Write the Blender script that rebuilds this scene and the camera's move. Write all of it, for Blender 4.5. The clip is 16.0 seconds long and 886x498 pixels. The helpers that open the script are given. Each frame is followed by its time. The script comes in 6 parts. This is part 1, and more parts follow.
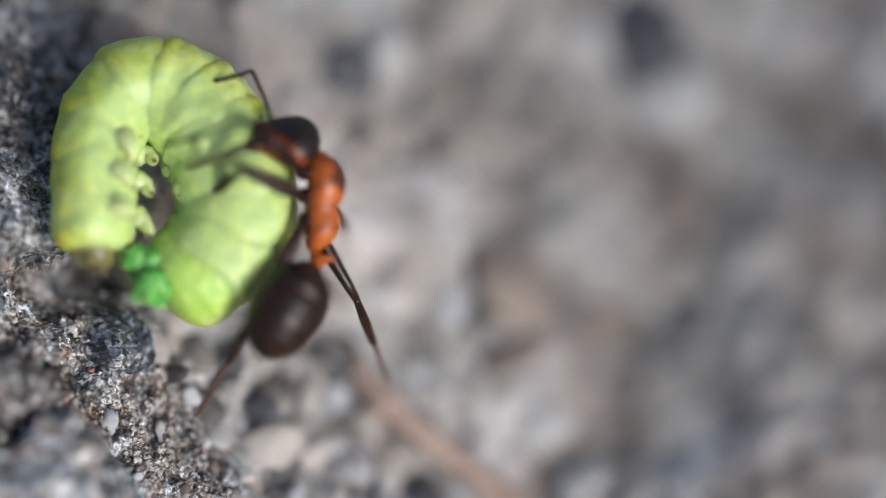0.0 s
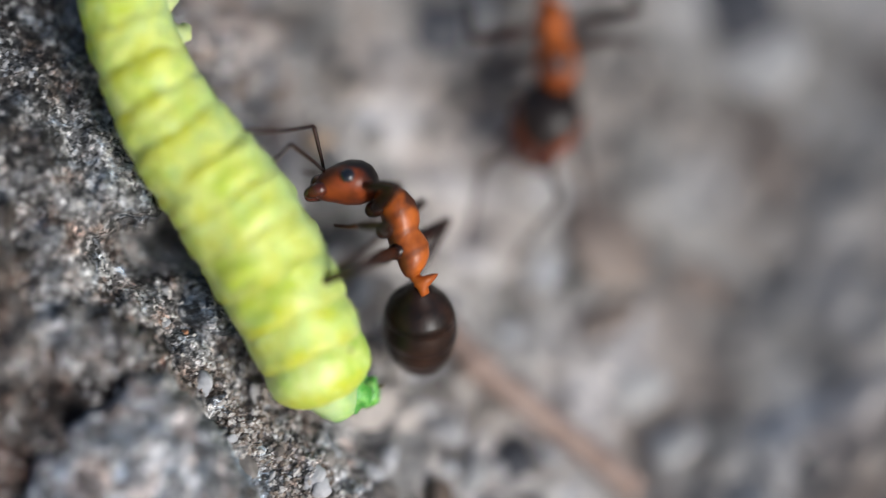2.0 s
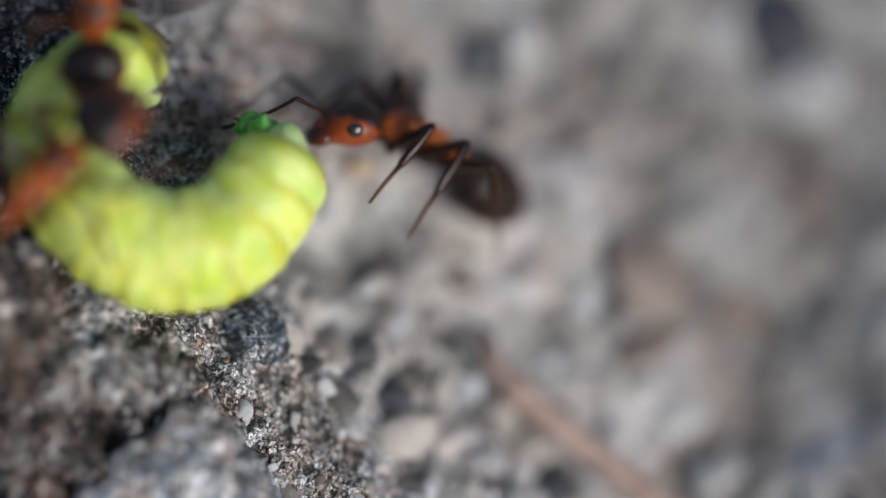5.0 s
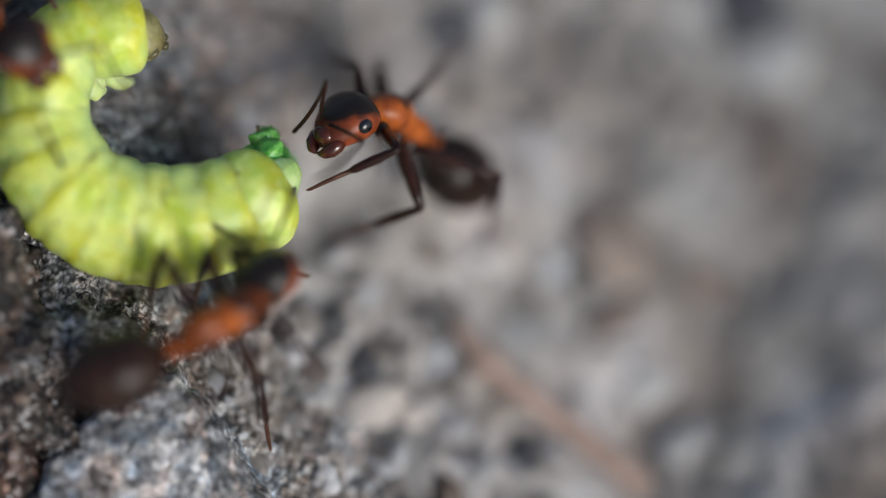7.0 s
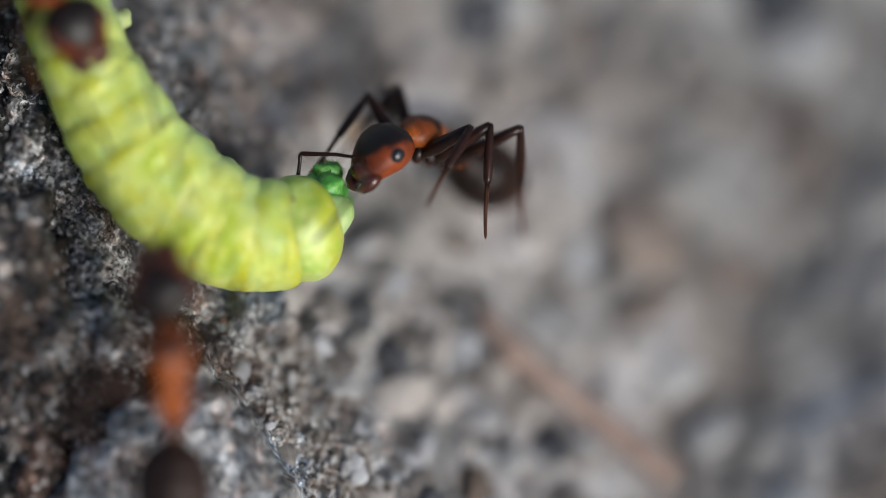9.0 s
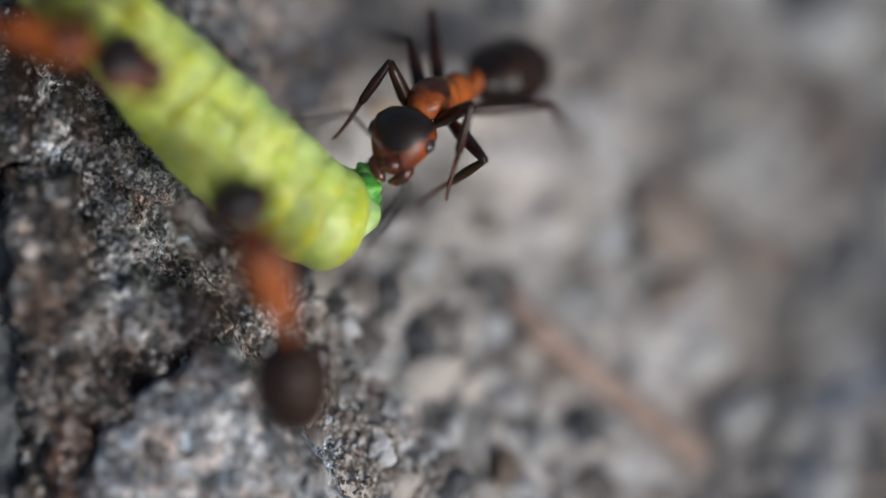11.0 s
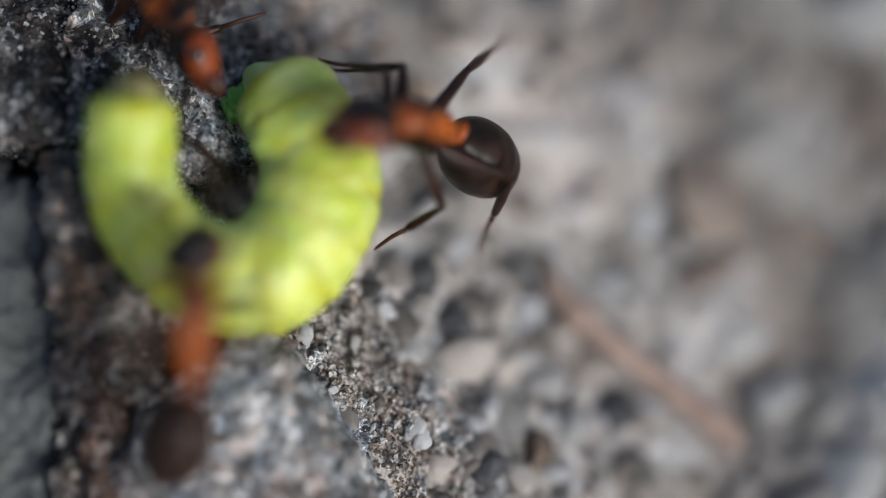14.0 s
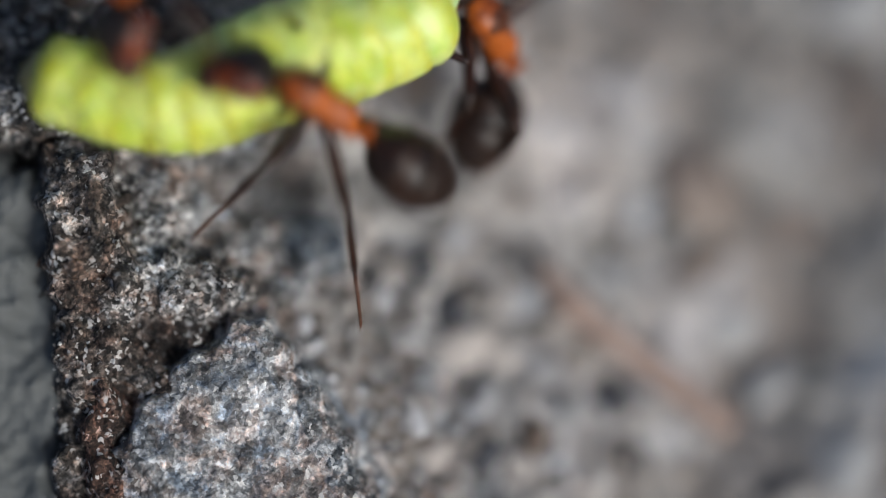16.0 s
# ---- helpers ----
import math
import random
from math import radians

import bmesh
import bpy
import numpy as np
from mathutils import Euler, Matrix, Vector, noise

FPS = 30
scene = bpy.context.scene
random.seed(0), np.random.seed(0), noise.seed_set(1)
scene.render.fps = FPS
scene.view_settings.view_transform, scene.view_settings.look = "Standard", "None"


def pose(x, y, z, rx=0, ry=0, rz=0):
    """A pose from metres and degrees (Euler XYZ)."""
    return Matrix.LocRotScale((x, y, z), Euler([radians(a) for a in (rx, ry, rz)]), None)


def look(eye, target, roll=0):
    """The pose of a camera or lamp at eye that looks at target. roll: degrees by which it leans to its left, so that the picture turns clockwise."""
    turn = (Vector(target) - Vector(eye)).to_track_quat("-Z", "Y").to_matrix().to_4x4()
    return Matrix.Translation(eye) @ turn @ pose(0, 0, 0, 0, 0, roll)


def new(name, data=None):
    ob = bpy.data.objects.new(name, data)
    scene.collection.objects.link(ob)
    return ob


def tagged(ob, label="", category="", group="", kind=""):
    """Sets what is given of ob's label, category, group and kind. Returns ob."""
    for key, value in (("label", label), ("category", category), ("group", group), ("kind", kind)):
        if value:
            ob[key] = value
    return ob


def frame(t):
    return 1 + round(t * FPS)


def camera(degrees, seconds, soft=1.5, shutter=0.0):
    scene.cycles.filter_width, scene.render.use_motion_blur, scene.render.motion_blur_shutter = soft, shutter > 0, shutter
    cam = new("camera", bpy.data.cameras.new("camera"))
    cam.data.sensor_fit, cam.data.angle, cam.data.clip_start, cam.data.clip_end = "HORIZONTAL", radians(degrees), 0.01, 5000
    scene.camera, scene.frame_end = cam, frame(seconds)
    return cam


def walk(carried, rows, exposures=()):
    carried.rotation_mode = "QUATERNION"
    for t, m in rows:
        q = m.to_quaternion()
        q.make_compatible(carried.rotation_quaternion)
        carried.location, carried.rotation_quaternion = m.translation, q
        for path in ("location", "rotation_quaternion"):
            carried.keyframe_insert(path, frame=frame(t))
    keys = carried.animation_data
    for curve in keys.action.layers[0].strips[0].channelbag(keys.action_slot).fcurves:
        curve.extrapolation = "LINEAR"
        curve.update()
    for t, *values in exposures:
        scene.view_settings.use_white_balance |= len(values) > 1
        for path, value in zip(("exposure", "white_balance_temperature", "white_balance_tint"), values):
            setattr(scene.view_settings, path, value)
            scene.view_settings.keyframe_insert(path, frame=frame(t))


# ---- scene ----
# ---- camera ----
MM = 0.001
TILT, HEIGHT, REACH = 25.0, 7.0, 130.0
# the stage: u to the right, v up the slope, w towards the camera, in millimetres
STAGE = pose(0, 0, HEIGHT * MM, TILT, 0, 0)


def at(u, v, w):
    """A point of the stage in the world."""
    return STAGE @ Vector((u * MM, v * MM, w * MM))


def view(distance, pitch, yaw):
    return STAGE @ pose(0, 0, distance * MM) @ pose(0, 0, 0, pitch, yaw)


cam = camera(9.848, 16.0, soft=0.9, shutter=0.5)
cam.data.dof.use_dof = True
cam.data.dof.focus_distance = REACH * MM
cam.data.dof.aperture_fstop = 10.5
walk(cam, [
    (0, view(130.00, 0.4973, -1.1961)),
    (0.5, view(130.00, 0.4533, -0.9381)),
    (1, view(130.00, 0.7932, -0.8562)),
    (1.5, view(130.00, 0.4218, -0.6611)),
    (2, view(130.00, 0.0756, -0.1511)),
    (2.5, view(129.60, -0.0063, 0.2400)),
    (3, view(129.60, 0.0126, 0.1137)),
    (3.5, view(129.60, -0.0632, -0.0632)),
    (4, view(129.60, 0.1895, 0.3347)),
    (4.2, view(129.60, 0.4105, 0.3347)),
    (6.3, view(131.00, 0.1937, -0.0312)),
    (6.5, view(131.00, 0.1375, -0.0937)),
    (7, view(131.00, 0.0625, -0.0500)),
    (7.5, view(131.00, 0.0125, -0.0125)),
    (8, view(131.00, 0.0437, 0.1187)),
    (8.5, view(130.70, 0.0250, 0.2943)),
    (8.7, view(130.68, -0.0125, 0.2443)),
    (10.8, view(130.60, -0.1379, 0.5515)),
    (11, view(130.49, -0.2634, 0.5708)),
    (11.5, view(130.10, -0.3900, 0.6228)),
    (12, view(130.10, -0.3523, 0.6102)),
    (12.5, view(130.10, -0.3775, 0.3712)),
    (13, view(130.10, -0.4215, 0.8996)),
    (13.5, view(130.10, -0.4781, 0.9877)),
    (14, view(130.10, -0.4592, 0.9688)),
    (14.5, view(130.21, -0.4588, 0.7354)),
    (15, view(130.50, -0.5393, 0.6899)),
    (15.5, view(131.70, -0.4785, 0.8638)),
    (16, view(132.10, -0.5576, 0.9231)),
], exposures=[(0, 0.14, 6200, 10), (2, 0.09, 6200, 10), (4, 0.01, 6200, 10), (7.5, -0.13, 6200, 8.5), (12, -0.18, 6200, 8.5), (16, -0.12, 6200, 8.5)])

# ---- light ----
SUN_WAY = Vector((0.53, -0.65, 0.56)).normalized()
world = bpy.data.worlds.new("sky")
scene.world = world
world.use_nodes = True
wn = world.node_tree
sky = wn.nodes.new("ShaderNodeTexSky")
sky.sky_type = "NISHITA"
sky.sun_disc = False
sky.sun_elevation = math.asin(SUN_WAY.z)
sky.sun_rotation = math.atan2(SUN_WAY.x, SUN_WAY.y)
sky.air_density, sky.dust_density = 1.0, 3.0
wn.links.new(sky.outputs[0], wn.nodes["Background"].inputs[0])
wn.nodes["Background"].inputs[1].default_value = 0.100
sun_data = bpy.data.lights.new("sun", "SUN")
sun_data.energy, sun_data.angle, sun_data.color = 2.45, radians(17), (1.0, 0.99, 0.96)
sun = new("sun", sun_data)
sun.matrix_world = look(SUN_WAY, (0, 0, 0))


# ---- materials ----
class Mat:
    """A small builder of node materials."""

    def __init__(self, name, rough=0.6, spec=0.5, metal=0.0):
        self.m = bpy.data.materials.new(name)
        self.m.use_nodes = True
        self.t = self.m.node_tree
        self.b = self.t.nodes["Principled BSDF"]
        self.b.inputs["Roughness"].default_value = rough
        self.b.inputs["Specular IOR Level"].default_value = spec
        self.b.inputs["Metallic"].default_value = metal
        self.co = self.t.nodes.new("ShaderNodeTexCoord").outputs["Object"]

    def noise(self, per_mm, detail=4, rough=0.6, co=None, distort=0.0):
        n = self.t.nodes.new("ShaderNodeTexNoise")
        n.inputs["Scale"].default_value = per_mm / MM
        n.inputs["Detail"].default_value = detail
        n.inputs["Roughness"].default_value = rough
        n.inputs["Distortion"].default_value = distort
        self.t.links.new(co or self.co, n.inputs["Vector"])
        return n.outputs["Fac"]

    def cells(self, per_mm, feature="F1", out="Distance"):
        n = self.t.nodes.new("ShaderNodeTexVoronoi")
        n.feature = feature
        n.inputs["Scale"].default_value = per_mm / MM
        self.t.links.new(self.co, n.inputs["Vector"])
        return n.outputs[out]

    def ramp(self, fac, *stops):
        n = self.t.nodes.new("ShaderNodeValToRGB")
        e = n.color_ramp.elements
        while len(e) < len(stops):
            e.new(0.5)
        for k, (p, c) in zip(e, stops):
            k.position = p
            k.color = (*c, 1) if len(c) == 3 else c
        self.t.links.new(fac, n.inputs[0])
        return n.outputs[0]

    def mix(self, fac, a, b, kind="MIX"):
        n = self.t.nodes.new("ShaderNodeMix")
        n.data_type, n.blend_type = "RGBA", kind
        for s, v in ((0, fac), (6, a), (7, b)):
            if isinstance(v, (int, float)):
                n.inputs[s].default_value = v
            elif isinstance(v, tuple):
                n.inputs[s].default_value = (*v, 1)
            else:
                self.t.links.new(v, n.inputs[s])
        return n.outputs[2]

    def math(self, kind, a, b=0.0):
        n = self.t.nodes.new("ShaderNodeMath")
        n.operation = kind
        for s, v in ((0, a), (1, b)):
            if isinstance(v, (int, float)):
                n.inputs[s].default_value = v
            else:
                self.t.links.new(v, n.inputs[s])
        return n.outputs[0]

    def bright(self, c):
        n = self.t.nodes.new("ShaderNodeRGBToBW")
        self.t.links.new(c, n.inputs[0])
        return n.outputs[0]

    def axis(self, i):
        n = self.t.nodes.new("ShaderNodeSeparateXYZ")
        self.t.links.new(self.co, n.inputs[0])
        return n.outputs[i]

    def chance(self):
        return self.t.nodes.new("ShaderNodeObjectInfo").outputs["Random"]

    def island(self):
        return self.t.nodes.new("ShaderNodeNewGeometry").outputs["Random Per Island"]

    def colour(self, c):
        if isinstance(c, tuple):
            self.b.inputs["Base Color"].default_value = (*c, 1)
        else:
            self.t.links.new(c, self.b.inputs["Base Color"])
        return self

    def rough(self, r):
        self.t.links.new(r, self.b.inputs["Roughness"])
        return self

    def bump(self, h, depth_mm, strength=1.0):
        n = self.t.nodes.new("ShaderNodeBump")
        n.inputs["Distance"].default_value = depth_mm * MM
        n.inputs["Strength"].default_value = strength
        self.t.links.new(h, n.inputs["Height"])
        last = self.b.inputs["Normal"].links
        if last:
            self.t.links.new(last[0].from_socket, n.inputs["Normal"])
        self.t.links.new(n.outputs[0], self.b.inputs["Normal"])
        return self

    def skin(self, weight, scale_mm, radius=(1, 0.8, 0.3)):
        self.b.inputs["Subsurface Weight"].default_value = weight
        self.b.inputs["Subsurface Scale"].default_value = scale_mm * MM
        self.b.inputs["Subsurface Radius"].default_value = radius
        return self


def stone_material(name, dark, mid, light, brown, contrast=1.0, rusty=0.6, shine=1.0, grain=1.0):
    k = Mat(name, 0.7, 0.45)
    c = k.ramp(k.noise(0.55, 6, 0.7, distort=0.4), (0.34, dark), (0.47, mid), (0.64, light))
    rust = k.ramp(k.noise(0.8, 5, 0.7, distort=0.8), (0.47, (0, 0, 0)), (0.60, (1, 1, 1)))
    c = k.mix(k.math("MULTIPLY", rust, rusty), c, brown)
    # bluish and pinkish minerals in patches
    hue = k.ramp(k.noise(1.25, 4, 0.65, distort=0.5), (0.36, (0.78, 0.95, 1.16)), (0.47, (1.0, 1.0, 1.0)), (0.55, (1.0, 1.0, 1.0)), (0.66, (1.22, 0.95, 0.82)))
    c = k.mix(0.8, c, hue, "MULTIPLY")
    # crystals of uneven outline and size
    bent = k.t.nodes.new("ShaderNodeVectorMath")
    bent.operation = "MULTIPLY_ADD"
    wave = k.t.nodes.new("ShaderNodeTexNoise")
    wave.inputs["Scale"].default_value = 7.0 / MM
    wave.inputs["Detail"].default_value = 3
    k.t.links.new(k.co, wave.inputs["Vector"])
    k.t.links.new(wave.outputs["Color"], bent.inputs[0])
    bent.inputs[1].default_value = (0.22 * MM,) * 3
    k.t.links.new(k.co, bent.inputs[2])
    plain, k.co = k.co, bent.outputs[0]
    coarse = k.bright(k.cells(3.6, "F1", "Color"))
    small = k.bright(k.cells(9.0, "F1", "Color"))
    relief = k.cells(6.0)
    k.co = plain
    patch = k.ramp(k.noise(1.9, 6, 0.72), (0.36, (0.22,) * 3), (0.48, (0.95,) * 3), (0.62, (1.75,) * 3))
    c = k.mix(0.9 * contrast, c, patch, "MULTIPLY")
    c = k.mix(0.75 * contrast, c, k.ramp(coarse, (0.22, (0.25,) * 3), (0.5, (0.95,) * 3), (0.78, (1.8,) * 3)), "MULTIPLY")
    c = k.mix(0.85 * contrast * grain, c, k.ramp(small, (0.22, (0.15,) * 3), (0.5, (0.9,) * 3), (0.75, (2.2,) * 3)), "MULTIPLY")
    fine = k.noise(6.5, 5, 0.75)
    c = k.mix(0.85 * contrast * grain, c, k.ramp(fine, (0.38, (0.15,) * 3), (0.5, (1.0,) * 3), (0.62, (1.9,) * 3)), "MULTIPLY")
    # white quartz dots; the glints of bright crystals are painted into the colour
    quartz = k.math("MULTIPLY", k.bright(k.ramp(small, (0.74, (0, 0, 0)), (0.80, (1, 1, 1)))), k.bright(k.ramp(k.noise(1.1, 3), (0.42, (0, 0, 0)), (0.56, (1, 1, 1)))))
    c = k.mix(k.math("MULTIPLY", quartz, 0.7 * contrast), c, (0.78, 0.77, 0.75))
    k.colour(c)
    k.rough(k.ramp(small, (0.3, (0.85,) * 3), (0.85, (0.75 - 0.5 * shine,) * 3)))
    k.bump(k.noise(3.0, 5, 0.7), 0.15, 0.9).bump(relief, 0.08, 0.9).bump(fine, 0.07, 0.9)
    return k.m


ROCK = stone_material("granular rock", (0.055, 0.060, 0.070), (0.24, 0.235, 0.232), (0.52, 0.515, 0.51), (0.19, 0.125, 0.09), 1.0, 0.7)
SLAB = stone_material("grey slab rock", (0.10, 0.11, 0.125), (0.29, 0.295, 0.30), (0.56, 0.555, 0.55), (0.30, 0.21, 0.165), 0.85, 0.6, 0.7, 0.5)
DARK_EARTH = stone_material("blackish brown crumbly rock", (0.008, 0.006, 0.005), (0.036, 0.026, 0.021), (0.19, 0.165, 0.145), (0.06, 0.034, 0.024), 1.0, 0.5)
EARTH = stone_material("dark brown crumbly rock", (0.012, 0.010, 0.008), (0.050, 0.039, 0.032), (0.22, 0.195, 0.175), (0.115, 0.072, 0.052), 1.0, 0.5)
DARK_GRAIN = stone_material("dark grainy rock", (0.012, 0.011, 0.011), (0.085, 0.077, 0.072), (0.36, 0.345, 0.33), (0.10, 0.062, 0.044), 0.95, 0.8)
BROWN_ROCK = stone_material("brown earthy rock", (0.09, 0.08, 0.074), (0.30, 0.265, 0.24), (0.55, 0.50, 0.47), (0.27, 0.20, 0.16), 0.8)
BLUISH_ROCK = stone_material("bluish dark grey rock", (0.03, 0.035, 0.042), (0.13, 0.145, 0.16), (0.38, 0.39, 0.40), (0.12, 0.11, 0.10), 0.85, 0.3, 0.8, 0.6)
DUSTY_ROCK = stone_material("dusty dark grey rock", (0.045, 0.047, 0.052), (0.17, 0.168, 0.165), (0.40, 0.395, 0.39), (0.15, 0.11, 0.085), 0.85, 0.5)
DARK_ROCK = stone_material("blackish rock", (0.006, 0.006, 0.007), (0.026, 0.025, 0.024), (0.19, 0.185, 0.18), (0.06, 0.042, 0.032))


def ground_material():
    k = Mat("gritty soil", 0.85, 0.3)
    c = k.ramp(k.noise(0.30, 2, 0.5), (0.32, (0.07, 0.067, 0.065)), (0.45, (0.24, 0.228, 0.215)), (0.57, (0.39, 0.375, 0.36)), (0.69, (0.54, 0.545, 0.56)))
    warm = k.ramp(k.noise(0.25, 3, 0.5), (0.45, (0, 0, 0)), (0.65, (1, 1, 1)))
    c = k.mix(k.math("MULTIPLY", warm, 0.45), c, (0.34, 0.26, 0.215))
    # paler around a point by the rock's slope, darker farther off
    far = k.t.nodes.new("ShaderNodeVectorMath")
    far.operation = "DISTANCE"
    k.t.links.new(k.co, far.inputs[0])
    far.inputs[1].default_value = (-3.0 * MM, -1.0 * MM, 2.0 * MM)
    near_tone = k.ramp(k.math("ADD", k.math("MULTIPLY", far.outputs["Value"], 0.07 / MM), k.math("MULTIPLY", k.noise(0.25, 3), 0.6)), (0.75, (1.38,) * 3), (1.02, (0.84,) * 3))
    c = k.mix(1.0, c, near_tone, "MULTIPLY")
    fine = k.noise(5.0, 4, 0.7)
    c = k.mix(k.math("MULTIPLY", k.ramp(fine, (0.38, (1, 1, 1)), (0.5, (0, 0, 0))), 0.5), c, (0.05, 0.045, 0.04))
    k.colour(c)
    k.bump(fine, 0.08, 0.7)
    return k.m


GROUND = ground_material()


def pebble_material():
    k = Mat("pebble stone", 0.65, 0.4)
    tone = k.ramp(k.chance(), (0.0, (0.05, 0.05, 0.055)), (0.25, (0.16, 0.13, 0.11)), (0.45, (0.36, 0.32, 0.29)), (0.7, (0.50, 0.455, 0.42)), (1.0, (0.62, 0.63, 0.66)))
    c = k.mix(k.math("MULTIPLY", k.noise(3.0, 4), 0.6), tone, (0.10, 0.10, 0.10))
    k.colour(c)
    k.bump(k.noise(6.0, 4, 0.7), 0.05, 0.7)
    return k.m


def plain_stone(name, c, mottle):
    k = Mat(name, 0.6, 0.4)
    k.colour(k.mix(k.math("MULTIPLY", k.noise(2.5, 5, 0.7), 0.8), c, mottle))
    k.bump(k.noise(7.0, 4, 0.7), 0.04, 0.7)
    return k.m


PEBBLE = pebble_material()
DARK_STONE = plain_stone("dark stone", (0.035, 0.037, 0.045), (0.10, 0.10, 0.11))
BLUE_STONE = stone_material("bluish black stone", (0.020, 0.026, 0.034), (0.060, 0.072, 0.088), (0.22, 0.235, 0.25), (0.08, 0.07, 0.06), 0.9, 0.3)
GREY_STONE = plain_stone("pale grey stone", (0.42, 0.41, 0.40), (0.30, 0.295, 0.29))
SIDE_STONE = plain_stone("bluish grey stone", (0.095, 0.10, 0.10), (0.065, 0.07, 0.07))
PALE_STONE = plain_stone("pale quartz", (0.60, 0.60, 0.62), (0.32, 0.31, 0.31))
SOIL_STONE = plain_stone("brown soil stone", (0.27, 0.215, 0.18), (0.16, 0.125, 0.105))
TAN_STONE = plain_stone("tan grain", (0.62, 0.46, 0.32), (0.45, 0.32, 0.22))
BROWN_STONE = plain_stone("brown crumb", (0.15, 0.11, 0.085), (0.07, 0.052, 0.043))
PINK_STONE = plain_stone("pinkish pale stone", (0.50, 0.45, 0.415), (0.34, 0.30, 0.27))
ORANGE_STONE = plain_stone("orange grain", (0.50, 0.25, 0.14), (0.30, 0.15, 0.08))


def grit_material():
    k = Mat("grit", 0.5, 0.5)
    k.colour(k.ramp(k.island(), (0.0, (0.03, 0.03, 0.035)), (0.35, (0.12, 0.11, 0.10)), (0.6, (0.30, 0.29, 0.28)), (0.85, (0.50, 0.49, 0.47)), (1.0, (0.62, 0.60, 0.56))))
    return k.m


GRIT = grit_material()


def sand_material():
    k = Mat("pale sand", 0.45, 0.5)
    tone = k.math("ADD", k.math("MULTIPLY", k.island(), 0.62), k.math("MULTIPLY", k.math("SUBTRACT", k.noise(1.5, 3, 0.6), 0.31), 1.0))
    k.colour(k.ramp(tone, (0.0, (0.02, 0.018, 0.016)), (0.3, (0.10, 0.075, 0.06)), (0.5, (0.26, 0.215, 0.18)), (0.75, (0.48, 0.46, 0.44)), (1.0, (0.74, 0.73, 0.72))))
    return k.m


SAND = sand_material()


BARK = stone_material("dark bark", (0.018, 0.012, 0.009), (0.095, 0.055, 0.040), (0.24, 0.165, 0.13), (0.075, 0.034, 0.022), 1.0, 0.6, 0.4)


def twig_material():
    k = Mat("dry twig bark", 0.7, 0.3)
    c = k.ramp(k.noise(1.2, 4, 0.6), (0.3, (0.20, 0.135, 0.11)), (0.6, (0.36, 0.265, 0.22)), (0.8, (0.46, 0.37, 0.32)))
    k.colour(c).bump(k.noise(3.0, 4, 0.7), 0.06, 0.8)
    return k.m


TWIG = twig_material()


def cuticle(name, base, dark, rough, spec=0.5, grain=14.0, coat=0.0):
    k = Mat(name, rough, spec)
    k.colour(k.mix(k.ramp(k.noise(1.4, 3, 0.6), (0.40, (0, 0, 0)), (0.68, (1, 1, 1))), base, dark))
    k.bump(k.noise(grain, 2, 0.5), 0.008, 0.5)
    k.b.inputs["Coat Weight"].default_value = coat
    k.b.inputs["Coat Roughness"].default_value = 0.25
    return k.m


def thorax_material():
    k = Mat("red ant cuticle", 0.38, 0.3)
    red = k.mix(k.ramp(k.noise(1.3, 3, 0.6), (0.40, (0, 0, 0)), (0.70, (1, 1, 1))), (0.46, 0.112, 0.015), (0.14, 0.028, 0.008))
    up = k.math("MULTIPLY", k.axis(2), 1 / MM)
    along = k.math("ABSOLUTE", k.math("ADD", k.math("MULTIPLY", k.axis(1), 1 / MM), -0.5))
    mark = k.math("ADD", k.math("SUBTRACT", up, k.math("MULTIPLY", along, 0.7)), k.math("MULTIPLY", k.noise(2.0, 2), 0.25))
    c = k.mix(k.math("MULTIPLY", k.ramp(mark, (0.42, (0, 0, 0)), (0.54, (1, 1, 1))), 0.85), red, (0.030, 0.012, 0.008))
    for seam in (0.62, 0.13, 0.62 - 0.98):
        gap = k.math("ABSOLUTE", k.math("ADD", k.math("MULTIPLY", k.axis(1), 1 / MM), k.math("ADD", k.math("MULTIPLY", k.noise(2.0, 2), 0.12), seam - 0.06)))
        c = k.mix(k.math("MULTIPLY", k.ramp(gap, (0.03, (1, 1, 1)), (0.11, (0, 0, 0))), 0.42), c, (0.060, 0.016, 0.008))
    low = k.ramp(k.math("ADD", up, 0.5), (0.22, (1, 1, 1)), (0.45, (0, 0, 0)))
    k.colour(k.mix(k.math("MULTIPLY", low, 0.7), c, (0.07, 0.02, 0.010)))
    k.bump(k.noise(9.0, 3, 0.6), 0.03, 0.8)
    k.b.inputs["Coat Weight"].default_value = 0.1
    k.b.inputs["Coat Roughness"].default_value = 0.2
    return k.m


THORAX = thorax_material()
PETIOLE = cuticle("orange ant cuticle", (0.38, 0.088, 0.012), (0.20, 0.042, 0.008), 0.36, 0.3, coat=0.08)
GASTER = cuticle("black ant cuticle", (0.009, 0.005, 0.0035), (0.034, 0.014, 0.008), 0.40, 0.32)
LEG = cuticle("dark leg cuticle", (0.013, 0.0055, 0.004), (0.038, 0.012, 0.006), 0.30, 0.3, coat=0.04)
TARSUS = cuticle("brown tarsus cuticle", (0.09, 0.034, 0.016), (0.045, 0.018, 0.010), 0.42, 0.3)
EYE = cuticle("black compound eye", (0.008, 0.008, 0.010), (0.014, 0.014, 0.018), 0.16, 0.6, 30.0, 0.6)
MANDIBLE = cuticle("dark red mandible", (0.085, 0.018, 0.008), (0.03, 0.008, 0.005), 0.24, 0.5, coat=0.2)


